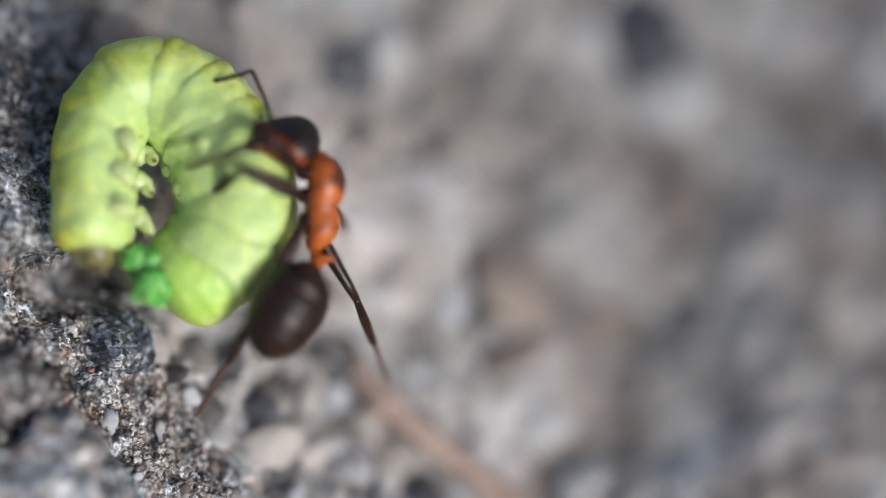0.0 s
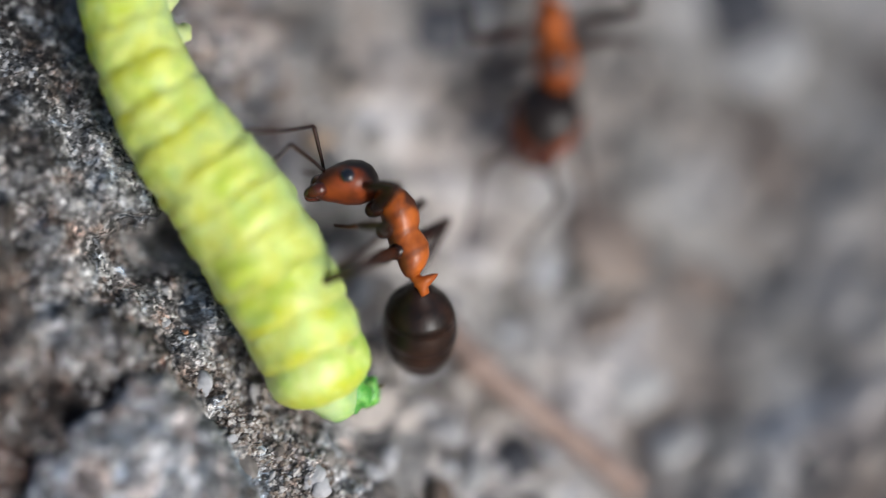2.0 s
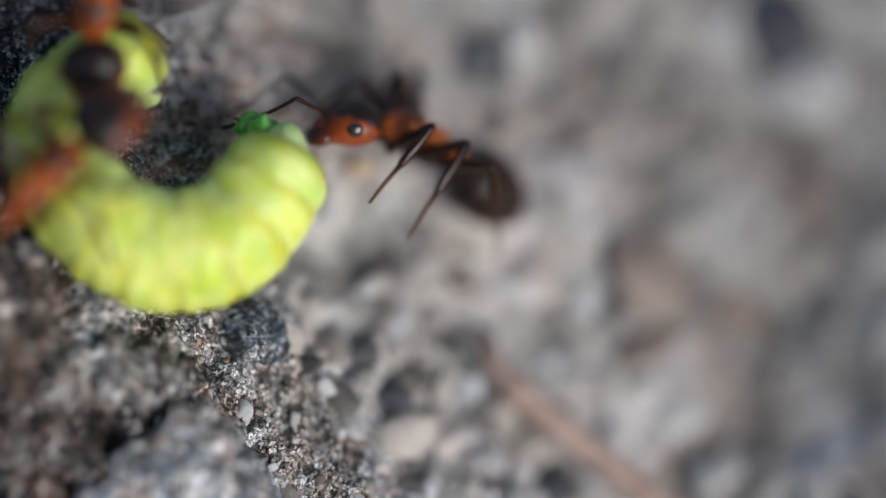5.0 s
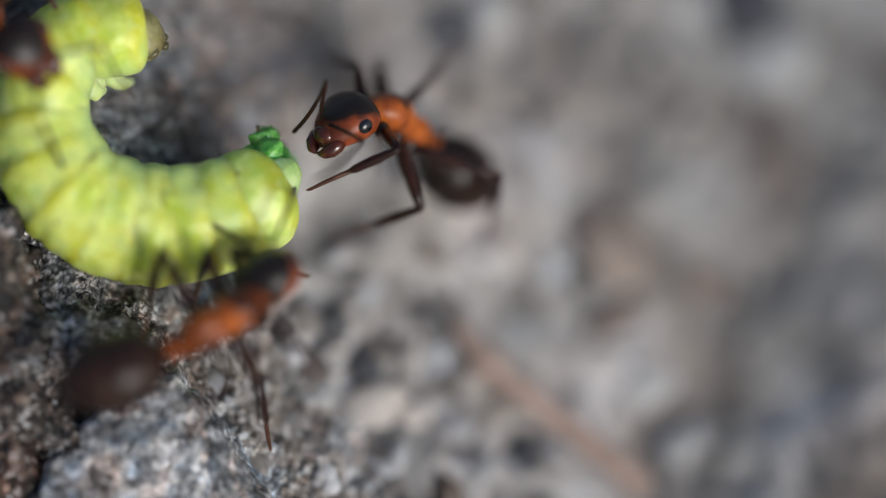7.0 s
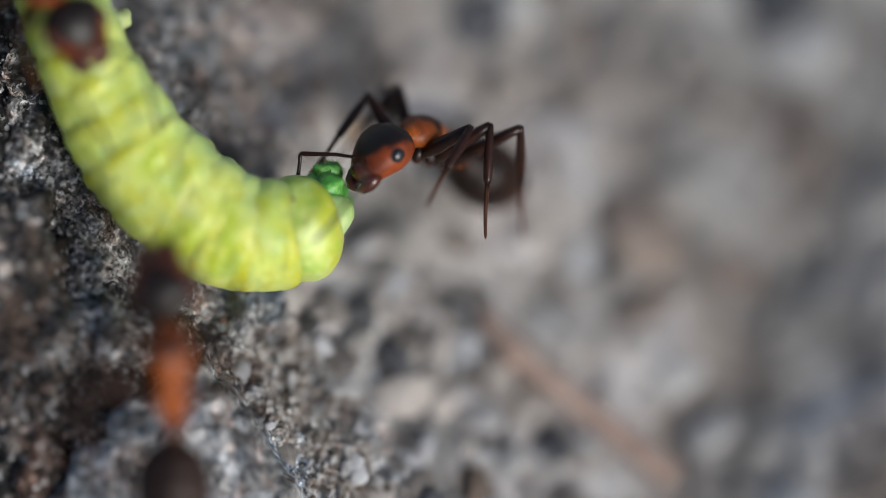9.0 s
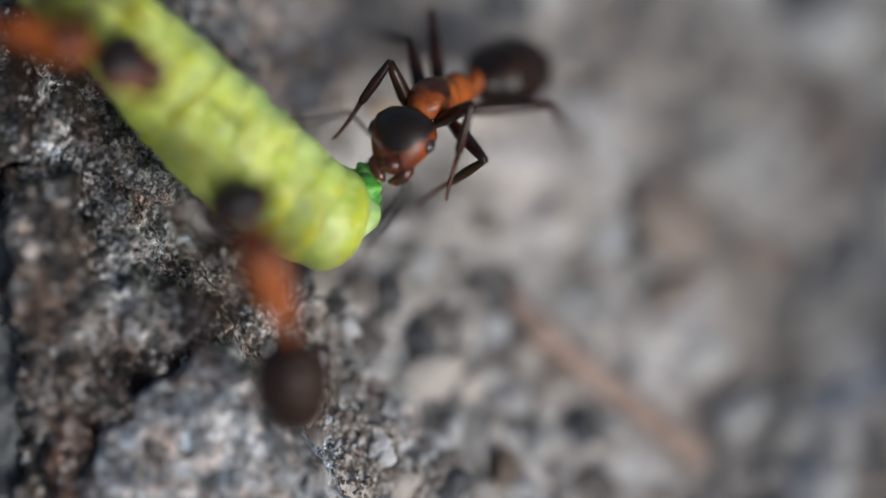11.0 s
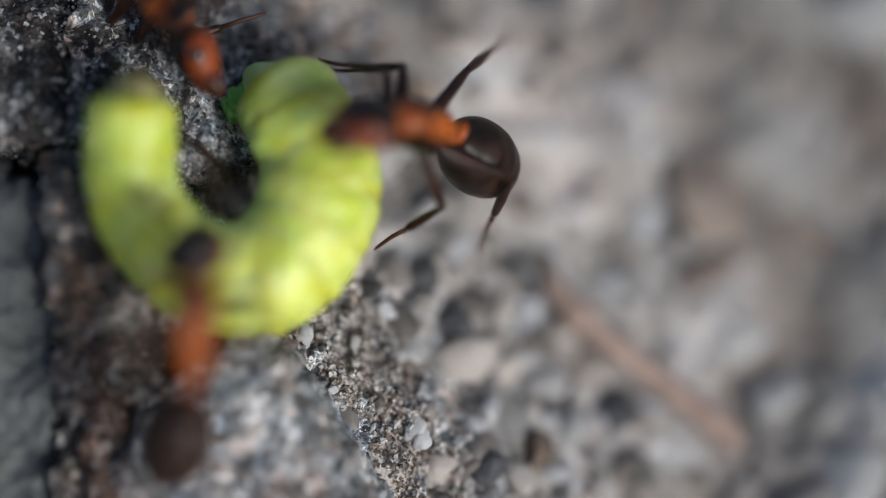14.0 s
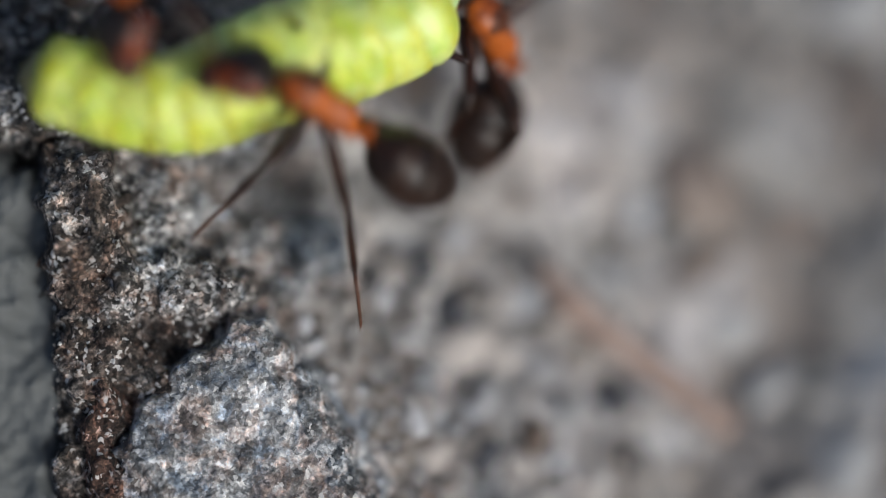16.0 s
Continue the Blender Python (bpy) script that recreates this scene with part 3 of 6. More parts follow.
def build_caterpillar():
    root = tagged(new("caterpillar"), "fat yellow-green caterpillar with wrinkled skin, bending as ants tug it", "caterpillar")
    root.empty_display_size = 0.002
    pieces = []
    for i in range(SEGMENTS):
        seg = part("segment", segment_mesh(i), GRUB, root)
        pieces.append(seg)
        r = girth(i)
        for side in (-1, 1):
            part("spiracle", ball(bmesh.new(), (side * r * 0.93, 0.05, 0.22 * r), (0.065, 0.07, 0.075), 8), SPOT, seg, "small dark breathing pore")
        if i in (9, 10, 11):
            for side in (-1, 1):
                y = 0.12 * (i - 10) * side
                knee, foot = 1.08 + 0.05 * (i % 2), 1.20 + 0.06 * side
                part("true_leg", rod(bmesh.new(), [(side * r * 0.42, 0, -r * 0.6), (side * r * 0.50, 0.06, -r * 0.90), (side * r * 0.58, 0.12 + y, -r * 1.0), (side * r * 0.52, 0.26 + y, -r * knee), (side * r * 0.36, 0.42 + 1.5 * y, -r * foot)], [0.34, 0.29, 0.22, 0.17, 0.10], 10), GRUB_LEG, seg, "short whitish jointed leg")
                part("claw", rod(bmesh.new(), [(side * r * 0.36, 0.42 + 1.5 * y, -r * foot), (side * r * 0.28, 0.48 + 1.5 * y, -r * (foot + 0.06)), (side * r * 0.18, 0.46 + 1.5 * y, -r * (foot + 0.07))], [0.08, 0.05, 0.01], 8), SPOT, seg, "dark leg claw")
        if i in (3, 4):
            for side in (-1, 1):
                foot = [(side * r * 0.40, 0, -r * 0.70), (side * r * 0.45, 0, -r * 0.80), (side * r * 0.46, 0, -r * 0.88), (side * r * 0.46, 0, -r * 0.905)]
                part("proleg", rod(bmesh.new(), foot, [0.42, 0.34, 0.25, 0.12], 14), GRUB, seg, "stubby gripping foot")
                bm = bmesh.new()
                for h in range(12):
                    a = 2 * math.pi * h / 12
                    ball(bm, (side * r * 0.46 + 0.17 * math.cos(a), 0.17 * math.sin(a), -r * 0.895), (0.028, 0.028, 0.035), 6)
                part("hook_ring", bm, SPOT, seg, "ring of tiny dark hooks")
    tail = part("tail_end", loft(bmesh.new(), [(-0.56, 0, -0.16, 0.1, 0.08), (-0.50, 0, -0.14, 0.28, 0.24), (-0.30, 0, -0.10, 0.46, 0.42), (0.0, 0, -0.06, 0.62, 0.58), (0.4, 0, -0.03, 0.78, 0.74), (0.7, 0, 0, 0.7, 0.7)], 28, 0.22, 5.0), GRUB_TIP, root, "pale bluish green tail tip")
    for side in (-1, 1):
        part("clasper", crumpled_lobe((side * 0.28, 0.02, -0.76), (0.50, 0.62, 0.60), 3.0 + side), GRUB_GREEN, tail, "bright green puckered clasper")
        part("clasper_pad", crumpled_lobe((side * 0.46, -0.22, -1.18), (0.34, 0.42, 0.30), 7.0 + side), GRUB_GREEN, tail, "green clasper pad")
        for k in range(5):
            part("hook", rod(bmesh.new(), [(side * (0.22 + 0.13 * k), -0.56 + 0.09 * k, -1.24), (side * (0.22 + 0.14 * k), -0.62 + 0.09 * k, -1.40), (side * (0.20 + 0.13 * k), -0.55 + 0.09 * k, -1.52)], [0.06, 0.05, 0.015], 6), SPOT, tail, "dark hook")
    for k in range(4):
        a = 3.4 + 0.8 * k
        part("dark_mark", crumpled_lobe((0.62 * math.cos(a), -0.25 + 0.14 * (k % 3), -0.62 + 0.6 * math.sin(a)), (0.08, 0.06, 0.07), k * 1.7), SPOT, tail, "dark mark")
    head = part("head", loft(bmesh.new(), [(-0.5, 0, 0, 0.5, 0.5), (-0.2, 0, 0, 0.66, 0.6), (0.15, 0, -0.04, 0.68, 0.6), (0.42, 0, -0.10, 0.5, 0.46), (0.58, 0, -0.14, 0.22, 0.2), (0.62, 0, -0.14, 0.06, 0.06)], 24, 0.16, 9.0), GRUB_HEAD, root, "small brownish green head")
    for side in (-1, 1):
        part("eye_patch", crumpled_lobe((side * 0.48, 0.20, -0.14), (0.20, 0.24, 0.20), side + 4.0), SPOT, head, "dark eye patch")
        part("jaw", ball(bmesh.new(), (side * 0.15, 0.60, -0.28), (0.13, 0.12, 0.10), 8), SPOT, head, "dark jaw")
    return root, tail, pieces, head


# ---- ants ----
LEG_SHAPE = {  # hip, resting foot, femur length, shank length, in mm
    "1": ((0.30, 0.70, -0.30), (1.5, 1.9, -1.5), 1.45, 2.3),
    "2": ((0.32, 0.15, -0.34), (2.2, 0.2, -1.6), 1.65, 2.6),
    "3": ((0.28, -0.40, -0.32), (1.8, -2.3, -1.6), 2.15, 3.1),
}
ANT_DATA = {}
HEAD_SIZE = 1.14
SCAPE, FLAGELLUM = 1.45, 2.15


def mandible(side):
    """A broad jaw that curves inwards to a toothed edge, in mm."""
    bm = rod(bmesh.new(), [(side * 0.40, 1.42, -0.14), (side * 0.42, 1.58, -0.20), (side * 0.36, 1.76, -0.27), (side * 0.22, 1.90, -0.33), (side * 0.05, 1.96, -0.36)], [0.17, 0.20, 0.19, 0.14, 0.05], 12)
    for k in range(4):
        y, x = 1.90 - 0.09 * k, 0.09 + 0.04 * k
        rod(bm, [(side * (x + 0.10), y - 0.03, -0.33), (side * x, y, -0.35), (side * (x - 0.06), y + 0.02, -0.36)], [0.08, 0.05, 0.008], 6)
    return bm


def ant_meshes():
    d = ANT_DATA
    bm = loft(bmesh.new(), [(1.16, 0, 0.06, 0.08, 0.08), (1.08, 0, 0.06, 0.20, 0.20), (0.95, 0, 0.10, 0.33, 0.30), (0.72, 0, 0.16, 0.44, 0.40), (0.45, 0, 0.19, 0.47, 0.44), (0.18, 0, 0.15, 0.42, 0.45), (-0.02, 0, 0.09, 0.37, 0.43), (-0.16, 0, 0.02, 0.345, 0.39), (-0.34, 0, 0.03, 0.36, 0.41), (-0.58, 0, 0.04, 0.38, 0.42), (-0.82, 0, -0.03, 0.35, 0.37), (-1.0, 0, -0.12, 0.25, 0.27), (-1.12, 0, -0.18, 0.10, 0.10)], 20, 0.05, 2.0)
    for v in bm.verts:
        v.co.x *= 1.10
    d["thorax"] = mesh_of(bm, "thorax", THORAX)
    d["coxa"] = mesh_of(ball(bmesh.new(), (0, 0, 0), (0.17, 0.2, 0.26), 10), "coxa", LEG)
    bm = loft(bmesh.new(), [(-1.02, 0, -0.2, 0.10, 0.10), (-1.18, 0, -0.16, 0.14, 0.14), (-1.24, 0, -0.02, 0.20, 0.26), (-1.30, 0, 0.01, 0.23, 0.32), (-1.37, 0, -0.02, 0.19, 0.25), (-1.46, 0, -0.14, 0.12, 0.13), (-1.6, 0, -0.16, 0.10, 0.10)], 16)
    d["petiole"] = mesh_of(bm, "petiole", PETIOLE)
    st = [(-0.22, 0, 0, 0.08, 0.08), (-0.30, 0, 0, 0.30, 0.28)]
    plates = [(-0.34, -1.02), (-1.02, -1.58), (-1.58, -2.05), (-2.05, -2.42), (-2.42, -2.68)]

    def belly(y):
        k = (y + 1.34) / (1.36 if y < -1.34 else 1.06)
        return 0.91 * math.sqrt(max(0.004, 1 - abs(k) ** 2.1))

    for a, b in plates:
        for j in range(5):
            y = a + (b - a) * (j + 0.02) / 4.04
            r = belly(y) * (1 + 0.015 * j / 4)
            st.append((y, 0, 0, r, r * 0.93))
    st.append((-2.72, 0, 0, 0.03, 0.03))
    d["gaster"] = mesh_of(loft(bmesh.new(), st, 28), "gaster", GASTER)
    bm = loft(bmesh.new(), [(0.0, 0, 0, 0.10, 0.10), (0.06, 0, 0.02, 0.34, 0.25), (0.20, 0, 0.05, 0.62, 0.42), (0.44, 0, 0.06, 0.79, 0.52), (0.74, 0, 0.05, 0.81, 0.53), (1.02, 0, 0.02, 0.69, 0.46), (1.26, 0, -0.03, 0.55, 0.38), (1.44, 0, -0.10, 0.40, 0.26), (1.54, 0, -0.14, 0.30, 0.15), (1.57, 0, -0.15, 0.1, 0.05)], 24, 0.02, 7.0)
    for v in bm.verts:
        v.co *= HEAD_SIZE
        v.co.x *= 0.95
    d["head"] = mesh_of(bm, "head", HEAD)
    d["clypeus"] = mesh_of(ball(bmesh.new(), (0, 1.60, 0.0), (0.34, 0.26, 0.26), 16), "clypeus", MANDIBLE)
    for side, tag in ((1, "r"), (-1, "l")):
        d["eye" + tag] = mesh_of(ball(bmesh.new(), (side * 0.78, 0.84, 0.12), (0.14, 0.22, 0.20), 16), "eye", EYE)
        d["mandible" + tag] = mesh_of(mandible(side), "mandible", MANDIBLE)
    d["scape"] = mesh_of(rod(bmesh.new(), [(0, 0, 0), (0, 0.06, 0), (0.02, 0.5, 0.03), (0, SCAPE - 0.1, 0), (0, SCAPE, 0)], [0.07, 0.045, 0.05, 0.065, 0.05], 8), "scape", LEG)
    beads, line, thick = 10, [(0, 0, 0)], [0.03]
    for n in range(beads):
        for f in (0.08, 0.5, 0.92):
            y = FLAGELLUM * (n + f) / beads
            line.append((0, y, -0.40 * (y / FLAGELLUM) * (1 - y / FLAGELLUM)))
            thick.append((0.056 if f == 0.5 else 0.048) * (1 + 0.15 * n / beads))
    line.append((0, FLAGELLUM, 0))
    thick.append(0.02)
    bm = rod(bmesh.new(), line, thick, 8)
    d["flagellum"] = mesh_of(bm, "flagellum", LEG)
    for k, (hip, foot, f, s) in LEG_SHAPE.items():
        d["femur" + k] = mesh_of(rod(bmesh.new(), [(0, -0.05, 0), (0, 0.1, 0), (0, f * 0.35, 0), (0, f * 0.8, 0), (0, f, 0)], [0.08, 0.12, 0.18, 0.13, 0.095], 10), "femur", LEG)
        t = s * 0.52
        bm = rod(bmesh.new(), [(0, -0.03, 0), (0, 0.08, 0), (0, t * 0.5, 0), (0, t * 0.92, 0), (0, t, 0)], [0.075, 0.085, 0.12, 0.10, 0.07], 10)
        rod(bm, [(0, t * 0.96, 0.02), (0.03, t * 1.1, 0.10)], [0.025, 0.006], 5)
        d["tibia" + k] = mesh_of(bm, "tibia", LEG)
        d["tarsus" + k] = mesh_of(rod(bmesh.new(), [(0, t, 0), (0, t + (s - t) * 0.45, -0.02), (0, t + (s - t) * 0.75, 0.0), (0, s * 0.97, 0.02), (0.03, s, 0.06)], [0.06, 0.05, 0.045, 0.04, 0.015], 7), "tarsus", TARSUS)


def build_ant(label, size=1.1, head=1.0):
    d = ANT_DATA
    ant = tagged(new("ant"), label, "ant", "ants tugging the caterpillar")
    ant.empty_display_size = 0.001
    ant.scale = (size,) * 3
    p = {"ant": ant}
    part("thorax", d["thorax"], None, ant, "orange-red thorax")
    part("petiole", d["petiole"], None, ant, "bright orange waist scale")
    p["gaster"] = part("gaster", d["gaster"], None, ant, "round blackish abdomen with fine plate edges")
    p["head"] = part("head", d["head"], None, ant, "black-topped red head")
    p["head"].scale = (head,) * 3
    part("clypeus", d["clypeus"], None, p["head"], "shiny dark red front plate")
    for side, tag in ((1, "r"), (-1, "l")):
        part("eye", d["eye" + tag], None, p["head"], "glossy black compound eye")
        part("mandible", d["mandible" + tag], None, p["head"], "dark red curved jaw")
        p["scape" + tag] = part("antenna_scape", d["scape"], None, p["head"])
        p["flagellum" + tag] = part("antenna_flagellum", d["flagellum"], None, p["head"])
        for k in "123":
            part("coxa", d["coxa"], None, ant, "", pose(side * 0.22 * MM, LEG_SHAPE[k][0][1] * MM, -0.26 * MM))
            p["femur" + tag + k] = part("femur", d["femur" + k], None, ant)
            p["tibia" + tag + k] = part("tibia", d["tibia" + k], None, ant)
            part("tarsus", d["tarsus" + k], None, p["tibia" + tag + k], "thin brown foot")
    return p


# ---- how things move ----
class Glide:
    """A smooth curve without overshoot through rows of numbers."""

    def __init__(self, rows):
        self.x = np.array([r[0] for r in rows], float)
        self.y = np.array([r[1] for r in rows], float)
        h = np.diff(self.x)
        d = np.diff(self.y, axis=0) / h[:, None]
        m = np.zeros_like(self.y)
        m[0], m[-1] = d[0], d[-1]
        for i in range(1, len(self.x) - 1):
            both = d[i - 1] * d[i] > 0
            a, b = 2 * h[i] + h[i - 1], h[i] + 2 * h[i - 1]
            m[i] = np.where(both, (a + b) / np.where(both, a / np.where(both, d[i - 1], 1) + b / np.where(both, d[i], 1), 1), 0)
        self.m, self.h = m, h

    def __call__(self, t):
        i = min(max(int(np.searchsorted(self.x, t)) - 1, 0), len(self.h) - 1)
        k = min(max((t - self.x[i]) / self.h[i], 0), 1)
        return (2 * k ** 3 - 3 * k * k + 1) * self.y[i] + (k ** 3 - 2 * k * k + k) * self.h[i] * self.m[i] + (3 * k * k - 2 * k ** 3) * self.y[i + 1] + (k ** 3 - k * k) * self.h[i] * self.m[i + 1]


STEPS = [round(0.1 * k, 1) for k in range(161)]
CURVES, PATHS, FEET, FEELERS = [], {}, {}, {}


def bend(t, *points):
    """The caterpillar's middle line at t, from tail to head, in mm of the stage; kept as evenly spaced points."""
    p = [Vector(q) for q in points]
    p = [p[0] * 2 - p[1]] + p + [p[-1] * 2 - p[-2]]
    fine = []
    for i in range(1, len(p) - 2):
        for k in range(8):
            f = k / 8
            fine.append(0.5 * (2 * p[i] + (p[i + 1] - p[i - 1]) * f + (2 * p[i - 1] - 5 * p[i] + 4 * p[i + 1] - p[i + 2]) * f * f + (3 * p[i] - p[i - 1] - 3 * p[i + 1] + p[i + 2]) * f ** 3))
    fine.append(p[-2])
    run = np.cumsum([0] + [(b - a).length for a, b in zip(fine, fine[1:])])
    even = np.linspace(0, run[-1], SEGMENTS + 2)
    arr = np.array([tuple(q) for q in fine])
    CURVES.append((t, np.column_stack([np.interp(even, run, arr[:, c]) for c in range(3)]).ravel()))


def go(name, t, neck, waist, jaw, tip, up):
    """An ant's joints at t, in mm of the stage, and the way of its back."""
    PATHS.setdefault(name, []).append((t, (*neck, *waist, *jaw, *tip, *up)))


def step(name, leg, t, knee, foot):
    """A leg's knee and foot at t, in mm of the stage."""
    FEET.setdefault((name, leg), []).append((t, (*knee, *foot)))


def feel(name, side, t, elbow, tip):
    """An antenna's elbow and tip at t, in mm of the stage."""
    FEELERS.setdefault((name, side), []).append((t, (*elbow, *tip)))


def basis(o, y, up):
    """A pose at o with y along y and z near up."""
    y = Vector(y).normalized()
    x = y.cross(Vector(up)).normalized()
    z = x.cross(y)
    m = Matrix((x, y, z)).transposed().to_4x4()
    m.translation = Vector(o)
    return m


def in_metres(m):
    m = m.copy()
    m.translation = m.translation * MM
    return m


def move_caterpillar(cat):
    root, tail, pieces, head = cat
    walk(root, [(0, STAGE), (16, STAGE)])
    line = Glide(CURVES)
    rows = {ob: [] for ob in (tail, *pieces, head)}
    for t in STEPS:
        p = [Vector(q) for q in line(t).reshape(-1, 3)]
        for i, ob in enumerate((tail, *pieces, head)):
            late = 0.8 * (1 - i / (SEGMENTS + 1))
            first = -115 - 38 * (1 - soft(2, 8, i))
            roll = radians(first + (42 - first) * soft(0.4 + late, 1.4 + late, t) - 45 * soft(6, 12, i) * soft(9.0, 10.6, t))
            way = (p[min(i + 1, len(p) - 1)] - p[max(i - 1, 0)]).normalized()
            side = Vector((-way.y, way.x, 0))
            rows[ob].append((t, in_metres(basis(p[i], way, Vector((0, 0, math.cos(roll))) + math.sin(roll) * side))))
    for ob, r in rows.items():
        walk(ob, r)


def bend_leg(hip, foot, pole, femur, shank):
    """The knee of a leg of two bones."""
    d = foot - hip
    reach = min(max(d.length, abs(femur - shank) + 0.05), femur + shank - 0.02)
    way = d.normalized()
    along = (femur ** 2 - shank ** 2 + reach ** 2) / (2 * reach)
    out = math.sqrt(max(femur ** 2 - along ** 2, 0.0001))
    side = pole - way * pole.dot(way)
    side = side.normalized() if side.length > 1e-4 else Vector((0, 0, 1))
    return hip + way * along + side * out, hip + way * reach


def reach_to(a, b, length):
    """The end of a bone from a that shows at b: its depth is set so that its length is kept."""
    d = math.hypot(b.x - a.x, b.y - a.y)
    if d < length:
        b = Vector((b.x, b.y, a.z + math.copysign(math.sqrt(length ** 2 - d ** 2), b.z - a.z)))
    return a + (b - a).normalized() * length


def sight(keys, t):
    """How far a limb follows its known places at t, easing back to its stance away from them, and those places."""
    near = min(abs(t - q[0]) for q in keys)
    inside = any(a[0] <= t <= b[0] and b[0] - a[0] <= 1.1 for a, b in zip(keys, keys[1:]))
    return 1.0 if inside else 1 - soft(0.0, 0.5, near), Glide(keys)(t) if len(keys) > 1 else np.array(keys[0][1])


def move_ant(name, p, seed):
    line = Glide(PATHS[name])
    rows = {k: [] for k in p}
    run, last = 0.0, None
    for t in STEPS:
        neck, waist, jaw, tip, up = (Vector(q) for q in line(t).reshape(-1, 3))
        body = basis((neck + waist) / 2, neck - waist, up)
        turn = body.to_3x3().inverted()
        rows["ant"].append((t, STAGE @ in_metres(body)))
        h = turn @ (jaw - neck).normalized()
        if h.y < 0.05:
            h.y = 0.05
        face = basis((0, 1.12, 0.06), h, (0, -0.1, 1))
        rows["head"].append((t, in_metres(face)))
        g = -(turn @ (tip - waist).normalized())
        if g.y < 0.05:
            g.y = 0.05
        rows["gaster"].append((t, in_metres(basis((0, -1.22, -0.12), g, (0, 0.1, 1)))))
        if last is not None:
            run += (body.translation - last).length
        last = body.translation.copy()
        for side, tag in ((1, "r"), (-1, "l")):
            a = 9 * math.sin(t * 5.1 + seed + side) + 5 * math.sin(t * 8.7 + seed * 2)
            base = Vector((side * 0.2, 1.48, 0.30))
            sway = Matrix.Rotation(radians(a), 3, "X") @ Matrix.Rotation(radians(side * a), 3, "Z")
            first, second = sway @ Vector((side * 0.62, 0.62, 0.42)).normalized(), sway @ Vector((side * -0.10, 0.85, -0.62)).normalized()
            keys = FEELERS.get((name, tag))
            if keys:
                weight, val = sight(keys, t)
                big = p["ant"].scale.x * p["head"].scale.x
                skull = body.to_3x3() @ face.to_3x3()
                root = body @ ((face.translation + face.to_3x3() @ (base * p["head"].scale.x)) * p["ant"].scale.x)
                elbow = reach_to(root, Vector(val[:3]), SCAPE * big)
                end = reach_to(elbow, Vector(val[3:]), FLAGELLUM * big)
                first = first.lerp(skull.inverted() @ (elbow - root).normalized(), weight).normalized()
                second = second.lerp(skull.inverted() @ (end - elbow).normalized(), weight).normalized()
            rows["scape" + tag].append((t, in_metres(basis(base, first, (0.01, -0.3, 1)))))
            rows["flagellum" + tag].append((t, in_metres(basis(base + first * SCAPE, second, (side * 0.3, 0.3, 1)))))
            for k in "123":
                hip, foot, femur, shank = LEG_SHAPE[k]
                hip, foot = Vector(hip), Vector(foot)
                hip.x, foot.x = hip.x * side, foot.x * side
                lead = run / 1.5 * math.pi + (math.pi if (k == "2") == (tag == "r") else 0) + seed
                foot += Vector((0.12 * math.sin(t * 1.3 + int(k) + seed) * side, 0.55 * math.sin(lead), 0.22 * max(0, math.cos(lead))))
                pole = Vector((side * 1.0, 0.45 * (2 - int(k)), 0.2))
                keys = FEET.get((name, tag + k))
                if keys:
                    weight, val = sight(keys, t)
                    size = p["ant"].scale.x
                    root = body @ (hip * size)
                    kn = reach_to(root, Vector(val[:3]), femur * size)
                    ft = reach_to(kn, Vector(val[3:]), shank * size)
                    kn, ft = (turn @ (q - body.translation) / size for q in (kn, ft))
                knee, foot = bend_leg(hip, foot, pole, femur, shank)
                if keys and weight > 0:
                    knee = hip + (knee - hip).lerp(kn - hip, weight).normalized() * femur
                    foot = knee + (foot - knee).lerp(ft - knee, weight).normalized() * shank
                rows["femur" + tag + k].append((t, in_metres(basis(hip, knee - hip, (0.01, 0.3, 1)))))
                rows["tibia" + tag + k].append((t, in_metres(basis(knee, foot - knee, (side, 0.3, 0.4)))))
    for k, ob in p.items():
        walk(ob, rows[k])


